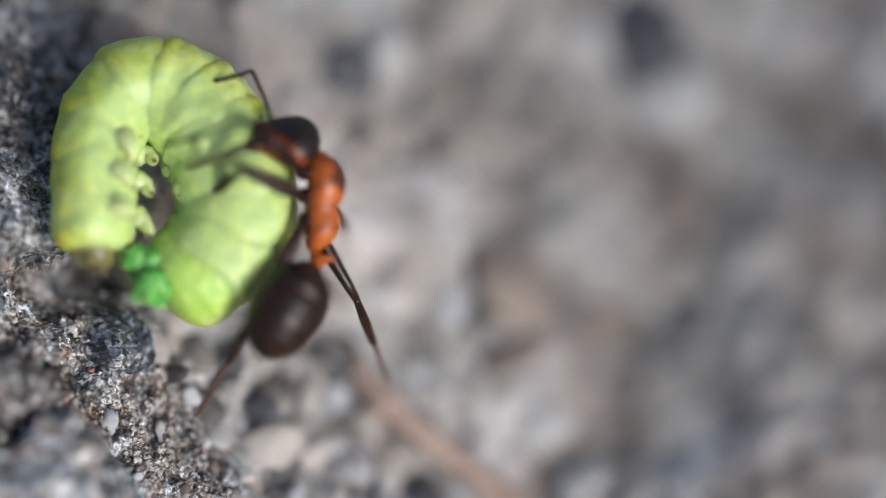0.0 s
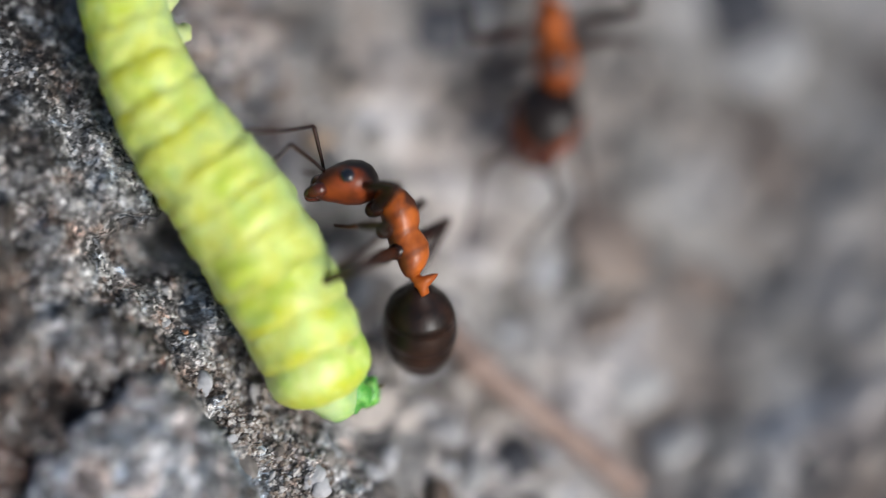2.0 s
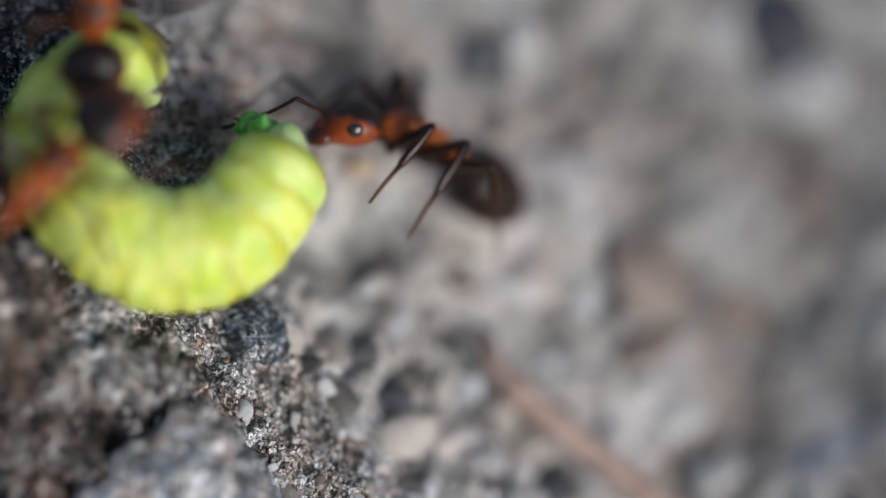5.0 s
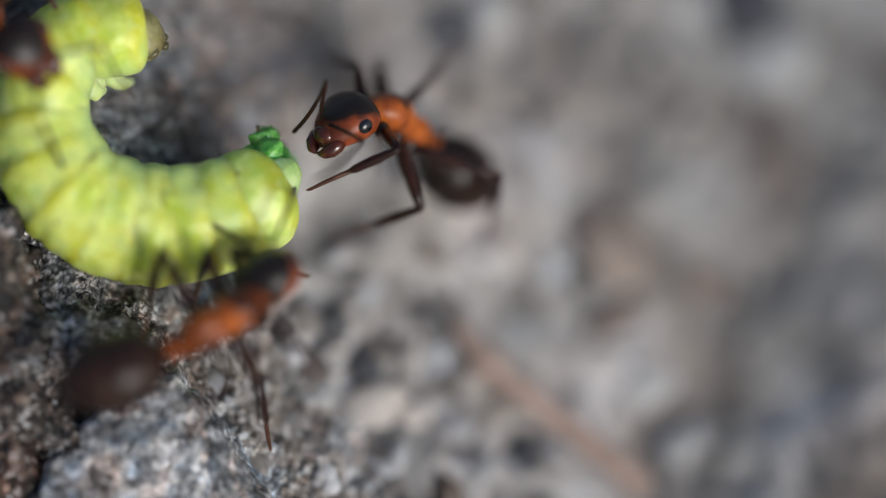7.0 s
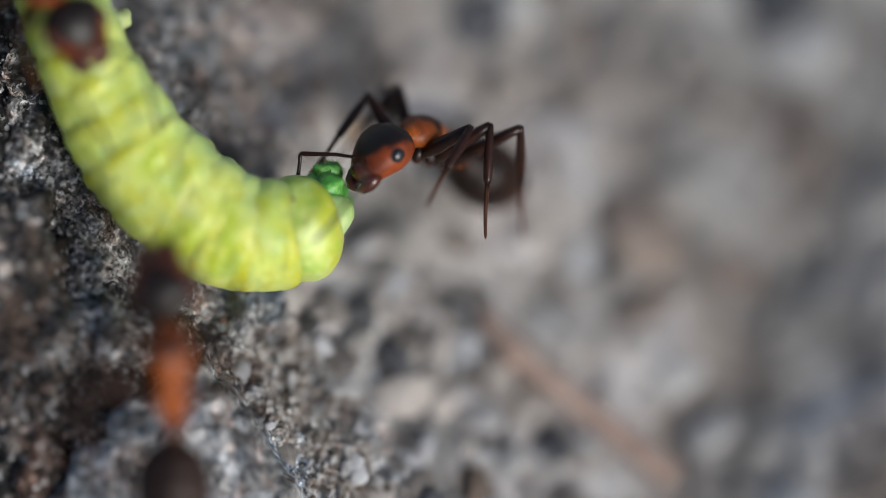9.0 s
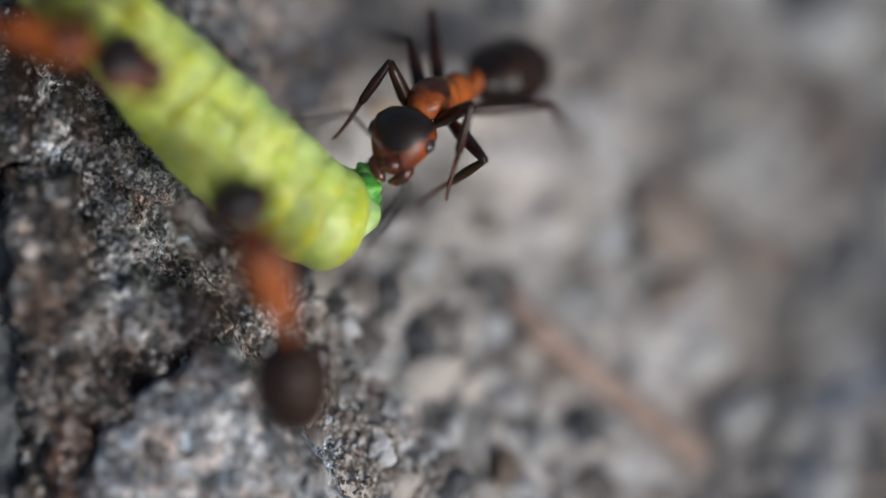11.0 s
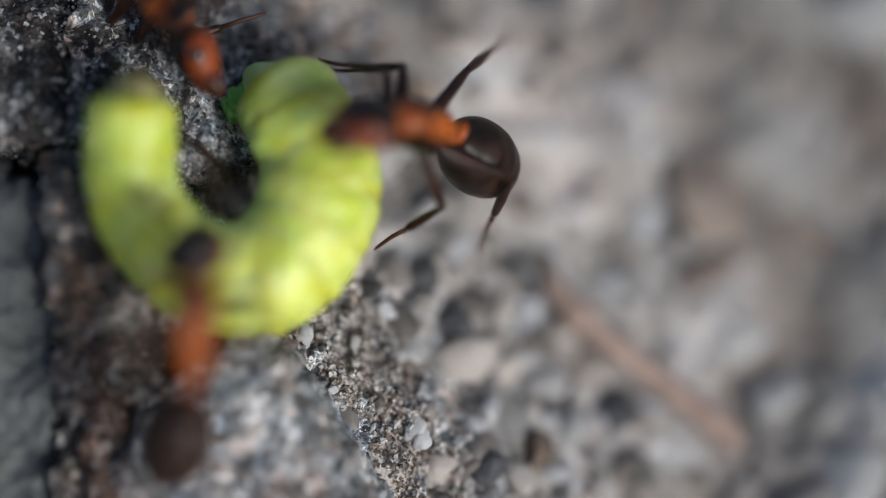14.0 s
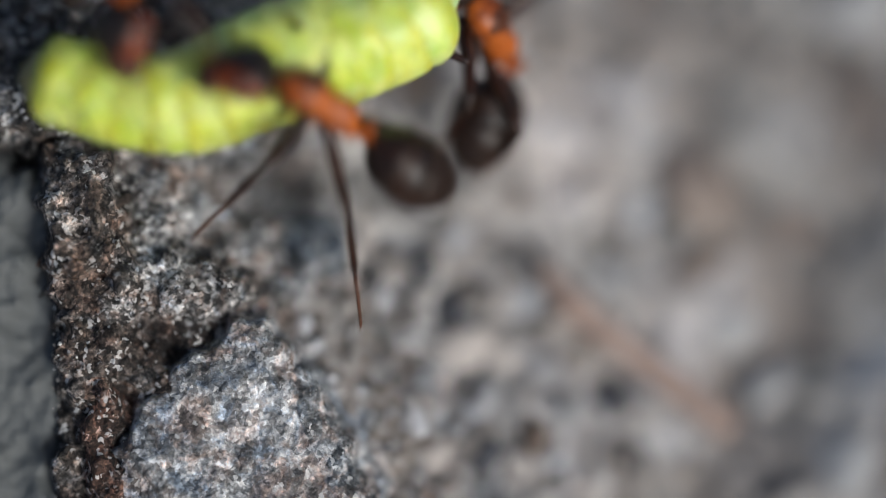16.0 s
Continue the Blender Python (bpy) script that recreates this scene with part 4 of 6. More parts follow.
def motions():
    walk_ins = ((A, "a", 0.0), (B, "b", 1.4), (C, "c", 2.9), (E, "d", 4.1))
    bend(0, (-4.4, 0.14, 0.2), (-3.26, 0.71, 0.3), (-2.51, 1.85, 0.15), (-2.74, 3.29, -0.1), (-3.57, 4.58, -0.4), (-4.81, 5.23, -0.4), (-5.83, 4.35, 0.06), (-6.05, 2.84, 0.5), (-6.08, 1.13, 0.8))
    bend(0.5, (-4.53, -0.29, 0.1), (-3.22, 0.07, 0.24), (-2.35, 1.33, 0.09), (-3.08, 3.33, -0.2), (-4.65, 5.05, -0.2), (-6.35, 5.32, 0.09), (-7.62, 4.6, 0.3), (-7.97, 3.46, 0.3))
    bend(1, (-3.76, -1.46, 0), (-3.08, -0.26, 0.04), (-2.54, 1.38, 0.09), (-3.16, 3.34, 0.1), (-4.63, 5.01, 0.1), (-6.25, 6.4, 0.11), (-7.81, 6.83, 0.16), (-9.24, 6.96, 0.2))
    bend(1.5, (-2.13, -3.74, 0.1), (-2.24, -2.03, 0.14), (-2.84, -0.03, 0.19), (-3.84, 1.97, 0.2), (-5.31, 3.79, 0.2), (-6.64, 5.46, 0.17), (-7.97, 6.58, 0.09), (-9.26, 8.01, 0))
    bend(2, (-2.42, -3.66, 0.4), (-3.13, -2.09, 0.53), (-3.98, -0.38, 0.66), (-5.11, 1.46, 0.7), (-6.39, 3.17, 0.7), (-7.25, 4.87, 0.66), (-7.75, 6.44, 0.53), (-7.97, 8.16, 0.4))
    bend(2.5, (-2.29, -1.7, 1), (-3.69, -2.11, 1.34), (-5.51, -1.27, 1.69), (-6.91, 0.28, 1.86), (-7.61, 2.1, 1.94), (-7.33, 3.93, 1.89), (-6.79, 5.63, 1.54), (-5.96, 6.77, 1.2))
    bend(3, (-2.71, -0.52, 1.2), (-3.83, -1.36, 1.63), (-5.36, -1.64, 2.06), (-7.03, -0.8, 2.2), (-8.01, 0.74, 2.2), (-7.74, 2.85, 2.06), (-6.64, 4.4, 1.63), (-4.97, 5.69, 1.2))
    bend(3.5, (-4.35, 2.94, 1.1), (-4.76, 1.62, 1.5), (-5.87, 0.26, 1.9), (-7.07, -0.02, 2), (-8.74, 0.77, 2.1), (-9.31, 2.5, 2), (-8.76, 4.22, 1.9), (-7.23, 5.08, 1.5), (-5.7, 4.96, 1.1))
    bend(4, (-5.75, 4.54, 1.1), (-5.31, 3.39, 1.5), (-6.14, 1.7, 1.9), (-7.67, 0.86, 2), (-9.35, 1.28, 2.1), (-10.48, 2.68, 2), (-10.35, 4.09, 1.9), (-9.4, 5.23, 1.5), (-8.44, 5.38, 1.1))
    bend(4.2, (-5.47, 4.33, 1.1), (-5.31, 3.04, 1.5), (-6.14, 1.35, 1.9), (-7.82, 0.79, 2), (-9.63, 1.63, 2.1), (-10.62, 2.89, 2), (-10.49, 4.16, 1.9), (-9.4, 5.16, 1.5), (-8.44, 6.02, 1.1))
    bend(6.4, (-3.66, 2.24, 1), (-4.99, 1.33, 1.11), (-6.89, 0.81, 1.26), (-8.58, 1.24, 1.49), (-9.72, 2.67, 1.54), (-9.73, 4.52, 1.43), (-9.03, 5.67, 1.23), (-7.62, 5.82, 1))
    bend(7, (-3.94, 1.87, 1), (-5.37, 1.01, 1.11), (-7.21, 0.73, 1.26), (-8.91, 1.29, 1.49), (-9.9, 2.72, 1.54), (-9.91, 4.28, 1.43), (-9.21, 5.43, 1.23), (-7.52, 5.58, 1))
    bend(7.5, (-3.6, 1.33, 1), (-5.02, 0.61, 1.11), (-6.87, 0.47, 1.26), (-8.71, 1.04, 1.49), (-9.84, 2.46, 1.54), (-9.71, 4.17, 1.43), (-9.3, 5.6, 1.23), (-7.89, 6.33, 1))
    bend(8, (-3.47, 1.11, 1), (-5.04, 0.54, 1.11), (-6.89, 0.4, 1.26), (-8.72, 1.25, 1.49), (-9.72, 2.67, 1.54), (-10.01, 4.24, 1.43), (-9.6, 5.68, 1.23), (-8.9, 7.11, 1))
    bend(8.5, (-3.44, 0.93, 0.8), (-5, 0.36, 0.91), (-6.85, 0.5, 1.06), (-8.4, 1.49, 1.29), (-9.39, 2.91, 1.46), (-9.81, 4.61, 1.57), (-9.54, 6.19, 1.34), (-8.99, 7.63, 1))
    bend(8.7, (-3.32, 0.77, 0.8), (-4.89, 0.2, 0.91), (-6.59, 0.56, 1.06), (-8.15, 1.83, 1.29), (-9.06, 3.4, 1.46), (-9.69, 4.95, 1.57), (-10.13, 6.38, 1.34), (-10.45, 7.83, 1))
    bend(10.8, (-3.71, 0.27, 0.6), (-4.73, 0.44, 0.75), (-6.15, 1.2, 1), (-7.41, 2.19, 1.33), (-8.52, 3.39, 1.76), (-9.62, 4.64, 2.27), (-10.59, 5.91, 2.4), (-11.44, 7.04, 2.4))
    bend(11, (-3.42, 0.16, 0.6), (-4.49, 0.3, 0.75), (-5.76, 1.24, 1), (-6.91, 2.29, 1.33), (-8.13, 3.53, 1.76), (-9.3, 4.71, 2.27), (-10.49, 5.83, 2.4), (-11.47, 6.89, 2.4))
    bend(11.5, (-2.92, 1.13, 0.6), (-3.45, 0.48, 0.77), (-4.23, 0.06, 1), (-5.56, 0.01, 1.4), (-6.81, 0.76, 1.89), (-7.9, 1.81, 2.46), (-9.08, 3.14, 2.69), (-10.26, 4.61, 2.8))
    bend(12, (-3.03, 1.42, 0.6), (-3.57, 0.64, 0.77), (-4.41, 0.07, 1), (-5.67, -0.04, 1.4), (-6.99, 0.56, 1.89), (-8.22, 1.61, 2.46), (-9.33, 2.8, 2.69), (-10.51, 4.13, 2.8))
    bend(12.5, (-3.31, 1.86, 0.6), (-3.41, 0.3, 0.77), (-4.7, -0.98, 1), (-6.27, -1.12, 1.4), (-7.8, -0.13, 1.77), (-9.05, 1.28, 2.11), (-10.09, 2.97, 2.2), (-11.15, 4.51, 2.2))
    bend(13, (-3.5, 2.47, 1), (-3.64, 1.05, 1.23), (-4.62, -0.23, 1.49), (-6.02, -0.93, 1.83), (-8.12, -0.08, 2.11), (-9.51, 1.32, 2.34), (-10.43, 2.87, 2.31), (-11.14, 4.28, 2.2))
    bend(13.5, (-6.4, 3.34, 1), (-5.39, 2.34, 1.34), (-4.95, 0.64, 1.71), (-6.06, -0.91, 2.17), (-7.73, -0.91, 2.51), (-9.12, 0.49, 2.74), (-9.25, 2.17, 2.89), (-8.54, 3.84, 3))
    bend(14, (-6.66, 3.25, 0.6), (-5.79, 2.24, 1.06), (-5.2, 0.54, 1.54), (-6.16, -1.43, 2.11), (-7.83, -1.71, 2.51), (-9.36, -0.59, 2.74), (-9.91, 0.95, 2.89), (-9.76, 2.77, 3))
    bend(14.5, (-6.77, 3.42, -0.6), (-5.6, 2.84, -0.14), (-4.86, 1.11, 0.4), (-5.12, -0.88, 1.2), (-6.64, -2, 1.89), (-8.3, -1.15, 2.46), (-9.4, 0.53, 2.77), (-9.8, 2.35, 3))
    bend(15, (-6.1, 3.53, -0.6), (-5.22, 2.37, -0.14), (-4.91, 0.65, 0.4), (-5.31, -1.06, 1.2), (-6.7, -2.05, 1.89), (-8.36, -1.33, 2.46), (-9.46, 0.22, 2.77), (-9.72, 2.18, 3))
    bend(15.5, (-2.78, 3.1, 2.4), (-3.39, 2.57, 2.63), (-4.43, 1.98, 2.91), (-5.8, 1.34, 3.37), (-7.34, 0.77, 3.66), (-9.02, 0.49, 3.77), (-10.57, 1.34, 3.8), (-11.55, 2.32, 3.8))
    bend(15.8, (-2.09, 4.1, 2.6), (-3.37, 3.25, 2.71), (-4.78, 2.53, 2.91), (-6.18, 1.54, 3.37), (-7.58, 0.83, 3.71), (-9.11, 0.97, 3.94), (-10.38, 1.81, 4), (-11.08, 2.09, 4))
    bend(16, (-2.14, 5.01, 2.8), (-3.42, 4.29, 2.91), (-5.11, 3.72, 3.11), (-6.79, 3.14, 3.57), (-8.32, 2.43, 3.91), (-9.86, 2.43, 4.14), (-11.26, 2.85, 4.2), (-11.97, 2.99, 4.2))
    go('a', 0, (-0.48, 3.47, 1.1), (-0.34, 1.13, 1.1), (-1.61, 3.89, 1.1), (-1.6, -1.13, 1.77), (0.95, 0.1, 0.2))
    go('a', 0.5, (0.07, 2.88, 0.9), (-0.07, 0.47, 0.9), (-1.35, 3.02, 0.9), (-1.84, -1.8, 0.9), (0.95, 0.1, 0.2))
    go('a', 1, (0.03, 2.52, 0.4), (0.1, 0.1, 0.4), (-1.25, 2.95, 0.4), (-2.03, -2.1, 0.6), (0.95, 0.1, 0.2))
    go('a', 1.5, (-0.35, 1.36, 0), (0.08, -0.93, 0), (-2.13, 1.93, 0), (-0.92, -3.25, -0.3), (0.95, 0.1, -0.1))
    go('a', 2, (-1.36, 1.83, 0), (-0.14, -0.53, 0), (-3.43, 1.9, 0), (-0.12, -2.63, -1.7), (0.85, 0.5, -0.05))
    go('a', 2.5, (-4.28, 2.41, 0.8), (-2.44, 0.99, 0.8), (-6.12, 1.77, 0.8), (-1.43, -1.26, 1.85), (0.3, 0.9, 0.3))
    go('a', 3, (-4.83, 1.88, 1.2), (-2.71, 0.89, 1.2), (-6.73, 1.31, 1.2), (-1.44, -1.79, 1.44), (0.3, 0.9, 0.3))
    go('a', 3.5, (-6.26, 3.4, 1.27), (-4.24, 4.06, 2.73), (-7.67, 2.15, 0.11), (-1.85, 3.33, 3.68), (0.2, 0.5, 0.8))
    go('a', 3.65, (-7.2, 4.4, 0.6), (-6.2, 5.3, 1.4), (-8.2, 3.0, -0.5), (-5, 6.9, 3.2), (0, 0.4, 0.9))
    go('a', 4, (-7.61, 4.27, 0.22), (-6.51, 5.17, 1.28), (-8.42, 2.88, -0.79), (-5.46, 6.89, 3.17), (0, 0.4, 0.9))
    go('a', 4.2, (-7.62, 4.06, 0.07), (-6.94, 5.39, 1.03), (-8.44, 2.82, -1.07), (-5.77, 7.42, 2.43), (0, 0.4, 0.9))
    go('a', 5.2, (-9.77, 6.52, 3.2), (-9.63, 8.62, 3.2), (-9.35, 4.99, 3.2), (-9.87, 11.1, 2.02), (0, 0.4, 0.9))
    go('a', 6.4, (-11.26, 6.27, 3.4), (-12.94, 7.26, 3.4), (-9.86, 5.43, 3.4), (-15.23, 7.91, 1.85), (0, 0.4, 0.9))
    go('a', 7, (-11.16, 5.76, 3.4), (-12.84, 6.74, 3.4), (-10.04, 4.78, 3.4), (-15.12, 7.53, 1.91), (0, 0.4, 0.9))
    go('a', 7.5, (-11.11, 5.65, 3.4), (-12.65, 6.91, 3.4), (-10.12, 4.25, 3.4), (-14.66, 8, 1.7), (0, 0.4, 0.9))
    go('a', 8, (-10.7, 6.14, 3.4), (-12.1, 7.69, 3.4), (-10, 4.46, 3.4), (-13.95, 9.2, 1.87), (0, 0.4, 0.9))
    go('a', 8.5, (-10.51, 6.51, 3.4), (-11.91, 8.05, 3.4), (-9.81, 4.83, 3.4), (-13.75, 9.56, 1.87), (0, 0.4, 0.9))
    go('a', 8.7, (-10.25, 6.42, 3.4), (-11.79, 7.82, 3.4), (-9.48, 4.74, 3.4), (-13.77, 9.19, 1.91), (0, 0.4, 0.9))
    go('a', 10.8, (-10.22, 3.98, 5.2), (-12.02, 4.82, 5.2), (-8.7, 3.02, 5.2), (-14.37, 5.56, 3.94), (0, 0.4, 0.9))
    go('a', 11, (-9.99, 4.26, 5.2), (-11.91, 4.81, 5.2), (-8.19, 3.57, 5.2), (-14.28, 5.29, 3.82), (0, 0.4, 0.9))
    go('a', 11.5, (-9.07, 4.37, 5.6), (-11.27, 4.5, 5.6), (-7.7, 3.27, 5.6), (-13.82, 4.4, 4.77), (0, 0.4, 0.9))
    go('a', 12, (-9.06, 4.45, 5.4), (-11.26, 4.73, 5.4), (-7.69, 3.08, 5.4), (-13.82, 4.76, 4.56), (0, 0.4, 0.9))
    go('a', 12.5, (-10.23, 6.49, 4.8), (-11.61, 8, 4.8), (-9.54, 4.84, 4.8), (-13.52, 9.61, 3.62), (0, 0.4, 0.9))
    go('a', 13, (-10.3, 7.05, 3), (-11.84, 8.44, 3), (-9.46, 5.51, 3), (-13.82, 9.82, 1.51), (0, 0.4, 0.9))
    go('a', 13.5, (-7.15, 4.84, 2.8), (-9.2, 5.2, 2.8), (-6.0, 4.1, 2.8), (-11.9, 5.0, 3.0), (-0.3, 0.5, 0.8))
    go('a', 13.8, (-8.27, 5.01, 2.4), (-9.68, 6.1, 2.4), (-7.9, 3.7, 2.4), (-11.6, 7.4, 1.6), (-0.9, 0.1, 0.3))
    go('a', 14, (-8.58, 4.77, 1.8), (-10.13, 6.04, 1.8), (-8.22, 3.08, 1.8), (-12.24, 7.25, 0.38), (-0.95, 0, 0.1))
    go('a', 14.5, (-8.34, 4.07, 1.8), (-10.04, 5.2, 1.8), (-8.48, 2.44, 1.8), (-11.4, 7.37, 0.76), (-0.95, 0, 0.1))
    go('a', 15, (-8.27, 3.9, 1.6), (-9.97, 5.04, 1.6), (-7.84, 2.34, 1.6), (-11.34, 7.22, 0.56), (-0.95, 0, 0.1))
    go('a', 15.5, (-9.59, 4.21, 1.8), (-9.73, 6.36, 1.8), (-9.59, 2.5, 1.8), (-9.96, 8.86, 0.62), (-0.5, 0.1, 0.8))
    go('a', 15.8, (-8.99, 4.64, 3.6), (-8.99, 6.75, 3.6), (-9.14, 2.94, 3.6), (-9.08, 9.24, 2.41), (-0.5, 0.1, 0.8))
    go('a', 16, (-9.84, 5.02, 6.1), (-9.84, 7.09, 6.1), (-9.91, 3.43, 6.1), (-10.07, 9.54, 4.92), (-0.5, 0.1, 0.8))
    step('a', 'l2', 0, (-2.31, 3.09, 2), (-3.86, 1.9, 1.6))
    step('a', 'l1', 0, (-1.67, 3.87, 2), (-3.72, 3.1, 1.6))
    step('a', 'l3', 0, (-1.96, -0.42, 1.6), (-4.12, -4.2, 0.2))
    step('a', 'r3', 0, (0.52, -0.14, -0.5), (1.39, -2.31, -1.5))
    step('a', 'l1', 0.5, (-0.14, 2.99, 2.4), (-1.05, 1.86, 2.4))
    step('a', 'r1', 0, (-0.06, 3.3, -0.5), (0.09, 2.76, -2))
    step('a', 'r2', 0, (0.09, 2.01, -0.5), (0.38, 1.31, -2))
    step('a', 'r1', 0.5, (0.36, 2.62, -0.5), (0.51, 2.07, -2))
    step('a', 'r2', 0.5, (0.5, 1.33, -0.5), (0.65, 0.62, -2))
    step('a', 'r1', 1, (0.32, 2.39, -0.5), (0.61, 1.84, -2))
    step('a', 'r2', 1, (0.46, 1.25, -0.5), (0.75, 0.54, -2))
    step('a', 'r1', 2.5, (-4.03, 2, -0.5), (-3.79, 1.45, -2))
    step('a', 'r2', 2.5, (-3.18, 1.43, -0.5), (-3.07, 0.87, -2))
    step('a', 'r3', 2.5, (-2.46, 0.71, -0.5), (-1.91, 0, -2))
    step('a', 'r1', 3, (-4.6, 1.47, -0.5), (-4.37, 1.06, -2))
    step('a', 'r2', 3, (-3.6, 1.04, -0.5), (-3.5, 0.62, -2))
    step('a', 'r3', 3, (-2.75, 0.61, -0.5), (-2.2, 0.04, -2))
    step('a', 'l3', 0.5, (-1.97, -0.73, 1.6), (-4.06, -3.95, 0.2))
    step('a', 'r3', 0.5, (1.65, -1.1, -0.5), (1.52, -2.7, -1.5))
    step('a', 'l3', 1, (-1.87, 0.1, 2), (-4.41, -2.08, 1.7))
    step('a', 'r3', 1, (1.1, -0.55, -0.5), (1.97, -1.27, -1))
    step('a', 'l1', 1, (0.17, 2.35, 2.2), (-0.81, 1.22, 2.4))
    step('a', 'l2', 1.5, (-0.83, -1.02, 1.6), (-3.36, -3.4, 2))
    step('a', 'l3', 1.5, (-0.16, -3.61, 0.8), (-1.48, -5.27, 0.2))
    step('a', 'l1', 1.5, (0.32, 1.07, 1.4), (-2.45, 1.45, 1.8))
    step('a', 'l1', 2, (-0.78, 1.75, 0.8), (-2.4, 1.74, 1.4))
    step('a', 'l2', 2, (-1, 0.75, 0.6), (-2.42, 0.75, 0.6))
    step('a', 'l3', 2, (-1.71, -0.24, 0.6), (-3.98, -1.24, 0.6))
    step('a', 'l3', 2.5, (-1.52, -2.27, 0.6), (-1.53, -4.7, 0))
    step('a', 'l3', 3, (-1.19, -2.23, 0.6), (-1.45, -4.66, 0))
    step('a', 'l1', 2.5, (-4.98, 1.41, 1), (-5.97, 1.27, 1))
    step('a', 'l1', 3, (-4.83, 1.31, 1), (-5.82, 0.4, 1))
    step('a', 'l1', 3.5, (-6.25, 2.69, 1.5), (-6.41, 1.99, 1))
    go('b', 0, (19.5, 0.3, -5.5), (21.59, -0.6, -5.5), (17.7, 1.04, -5.5), (24.35, -1.51, -6.67), (0, 0.4, 0.9))
    go('b', 2, (16.98, 0.79, -5.5), (19.07, -0.1, -5.5), (15.19, 1.53, -5.5), (21.79, -1.01, -6.67), (0, 0.4, 0.9))
    go('b', 2.2, (14.1, 1.12, -5.5), (16.33, 0.23, -5.5), (12.32, 1.72, -5.5), (19.04, -0.52, -6.76), (0, 0.4, 0.9))
    go('b', 2.4, (8.91, 2.23, -5), (10.83, 1.49, -5), (6.98, 2.82, -5), (13.33, 0.61, -6.43), (0, 0.4, 0.9))
    go('b', 2.5, (5.42, 3.39, -4.6), (7.34, 2.36, -4.6), (3.51, 3.69, -4.6), (8.93, 0.6, -6.34), (0, 0.4, 0.9))
    go('b', 2.6, (2.48, 3.81, -3.6), (4.23, 2.93, -3.6), (0.72, 4.25, -3.6), (5.76, 1.04, -5.19), (0, 0.4, 0.9))
    go('b', 2.8, (-1.76, 5.33, -0.89), (0.11, 4.68, -2.71), (-3.69, 5.48, -0.89), (1.59, 3.12, -4.57), (0.1, 0.75, 0.65))
    go('b', 3, (-1.61, 5.35, -0.93), (0.26, 4.55, -2.67), (-3.54, 5.06, -0.93), (1.89, 3.14, -4.54), (0.1, 0.75, 0.65))
    go('b', 3.5, (-0.78, 4.2, -1.73), (1.26, 3.82, -3.47), (-2.37, 4.92, -1.73), (2.83, 2.39, -5.4), (0.1, 0.75, 0.65))
    go('b', 4, (-0.54, 3.63, -1.79), (1.21, 3.24, -3.81), (-2.56, 4.06, -1.79), (2.72, 2.1, -5.97), (0.1, 0.75, 0.65))
    go('b', 4.2, (-2.42, 4.15, -2.37), (-0.4, 3.47, -4.03), (-4.02, 4.44, -2.37), (1.38, 2.18, -5.87), (0.1, 0.75, 0.65))
    go('b', 6.4, (-1.98, 3.84, 0.33), (-0.41, 3.17, -1.73), (-3.78, 2.84, 1.36), (0.84, 2.04, -4.02), (0.15, 0.95, 0.3))
    go('b', 7, (-1.81, 3.75, 0.29), (-0.23, 2.86, -1.69), (-3.49, 2.65, 1.41), (1.1, 1.79, -3.97), (0.15, 0.95, 0.3))
    go('b', 7.5, (-1.74, 3.34, 0.4), (-0.38, 2.62, -1.8), (-3.48, 2.02, 1.15), (0.96, 1.7, -4.14), (0.15, 0.95, 0.3))
    go('b', 8, (-1.36, 2.84, 0.45), (-0.04, 2.38, -1.85), (-3.07, 1.47, 1.16), (1.29, 1.53, -4.22), (0.15, 0.95, 0.3))
    go('b', 8.5, (-1.66, 2.79, 0.41), (-0.23, 2.33, -1.81), (-3.34, 1.52, 1.32), (1.03, 1.56, -4.24), (0.15, 0.95, 0.3))
    go('b', 8.7, (-1.54, 2.71, 0.44), (-0.19, 2.32, -1.84), (-3.22, 1.44, 1.35), (1.14, 1.47, -4.21), (0.15, 0.95, 0.3))
    go('b', 10.8, (-2.51, 3.15, 0.64), (-0.95, 3.86, -1.44), (-3.42, 1.15, 1.3), (0.81, 4.45, -3.64), (-0.2, 0.5, 0.8))
    go('b', 11, (-2.05, 2.8, 0.65), (-0.56, 3.64, -1.45), (-2.96, 0.86, 1.49), (1.13, 4.37, -3.66), (-0.2, 0.5, 0.8))
    go('b', 11.5, (-1.81, 3.35, 0.69), (-0.39, 4.06, -1.49), (-2.86, 1.36, 1.07), (1.15, 4.73, -3.82), (-0.2, 0.5, 0.8))
    go('b', 12, (-1.99, 3.65, 0.69), (-0.5, 4.22, -1.49), (-2.97, 1.72, 1.44), (1.04, 4.74, -3.85), (-0.2, 0.5, 0.8))
    go('b', 12.5, (-1.75, 3.63, 0.93), (-0.77, 4.14, -1.53), (-2.58, 1.64, 1.68), (0.4, 4.59, -4.09), (-0.2, 0.5, 0.8))
    go('b', 12.8, (-2.17, 1.8, 1.61), (-1.42, 2.69, -0.81), (-2.99, 0.1, 2.88), (-0.35, 3.62, -3.29), (-0.2, 0.5, 0.8))
    go('b', 13, (-1.91, 0.89, 3.01), (-0.88, 1.41, 0.59), (-3.48, -0.22, 4.14), (0.19, 2.23, -1.91), (-0.1, 0.5, 0.8))
    go('b', 13.5, (-3.81, 2.21, 3.52), (-2.39, 2.32, 1.28), (-5.57, 1.58, 4.71), (-1.36, 2, -1.31), (0, 0.6, 0.8))
    go('b', 14, (-3.44, 2.13, 3.56), (-1.88, 1.89, 1.44), (-5.28, 1.77, 4.76), (-0.76, 0.98, -0.97), (0, 0.6, 0.8))
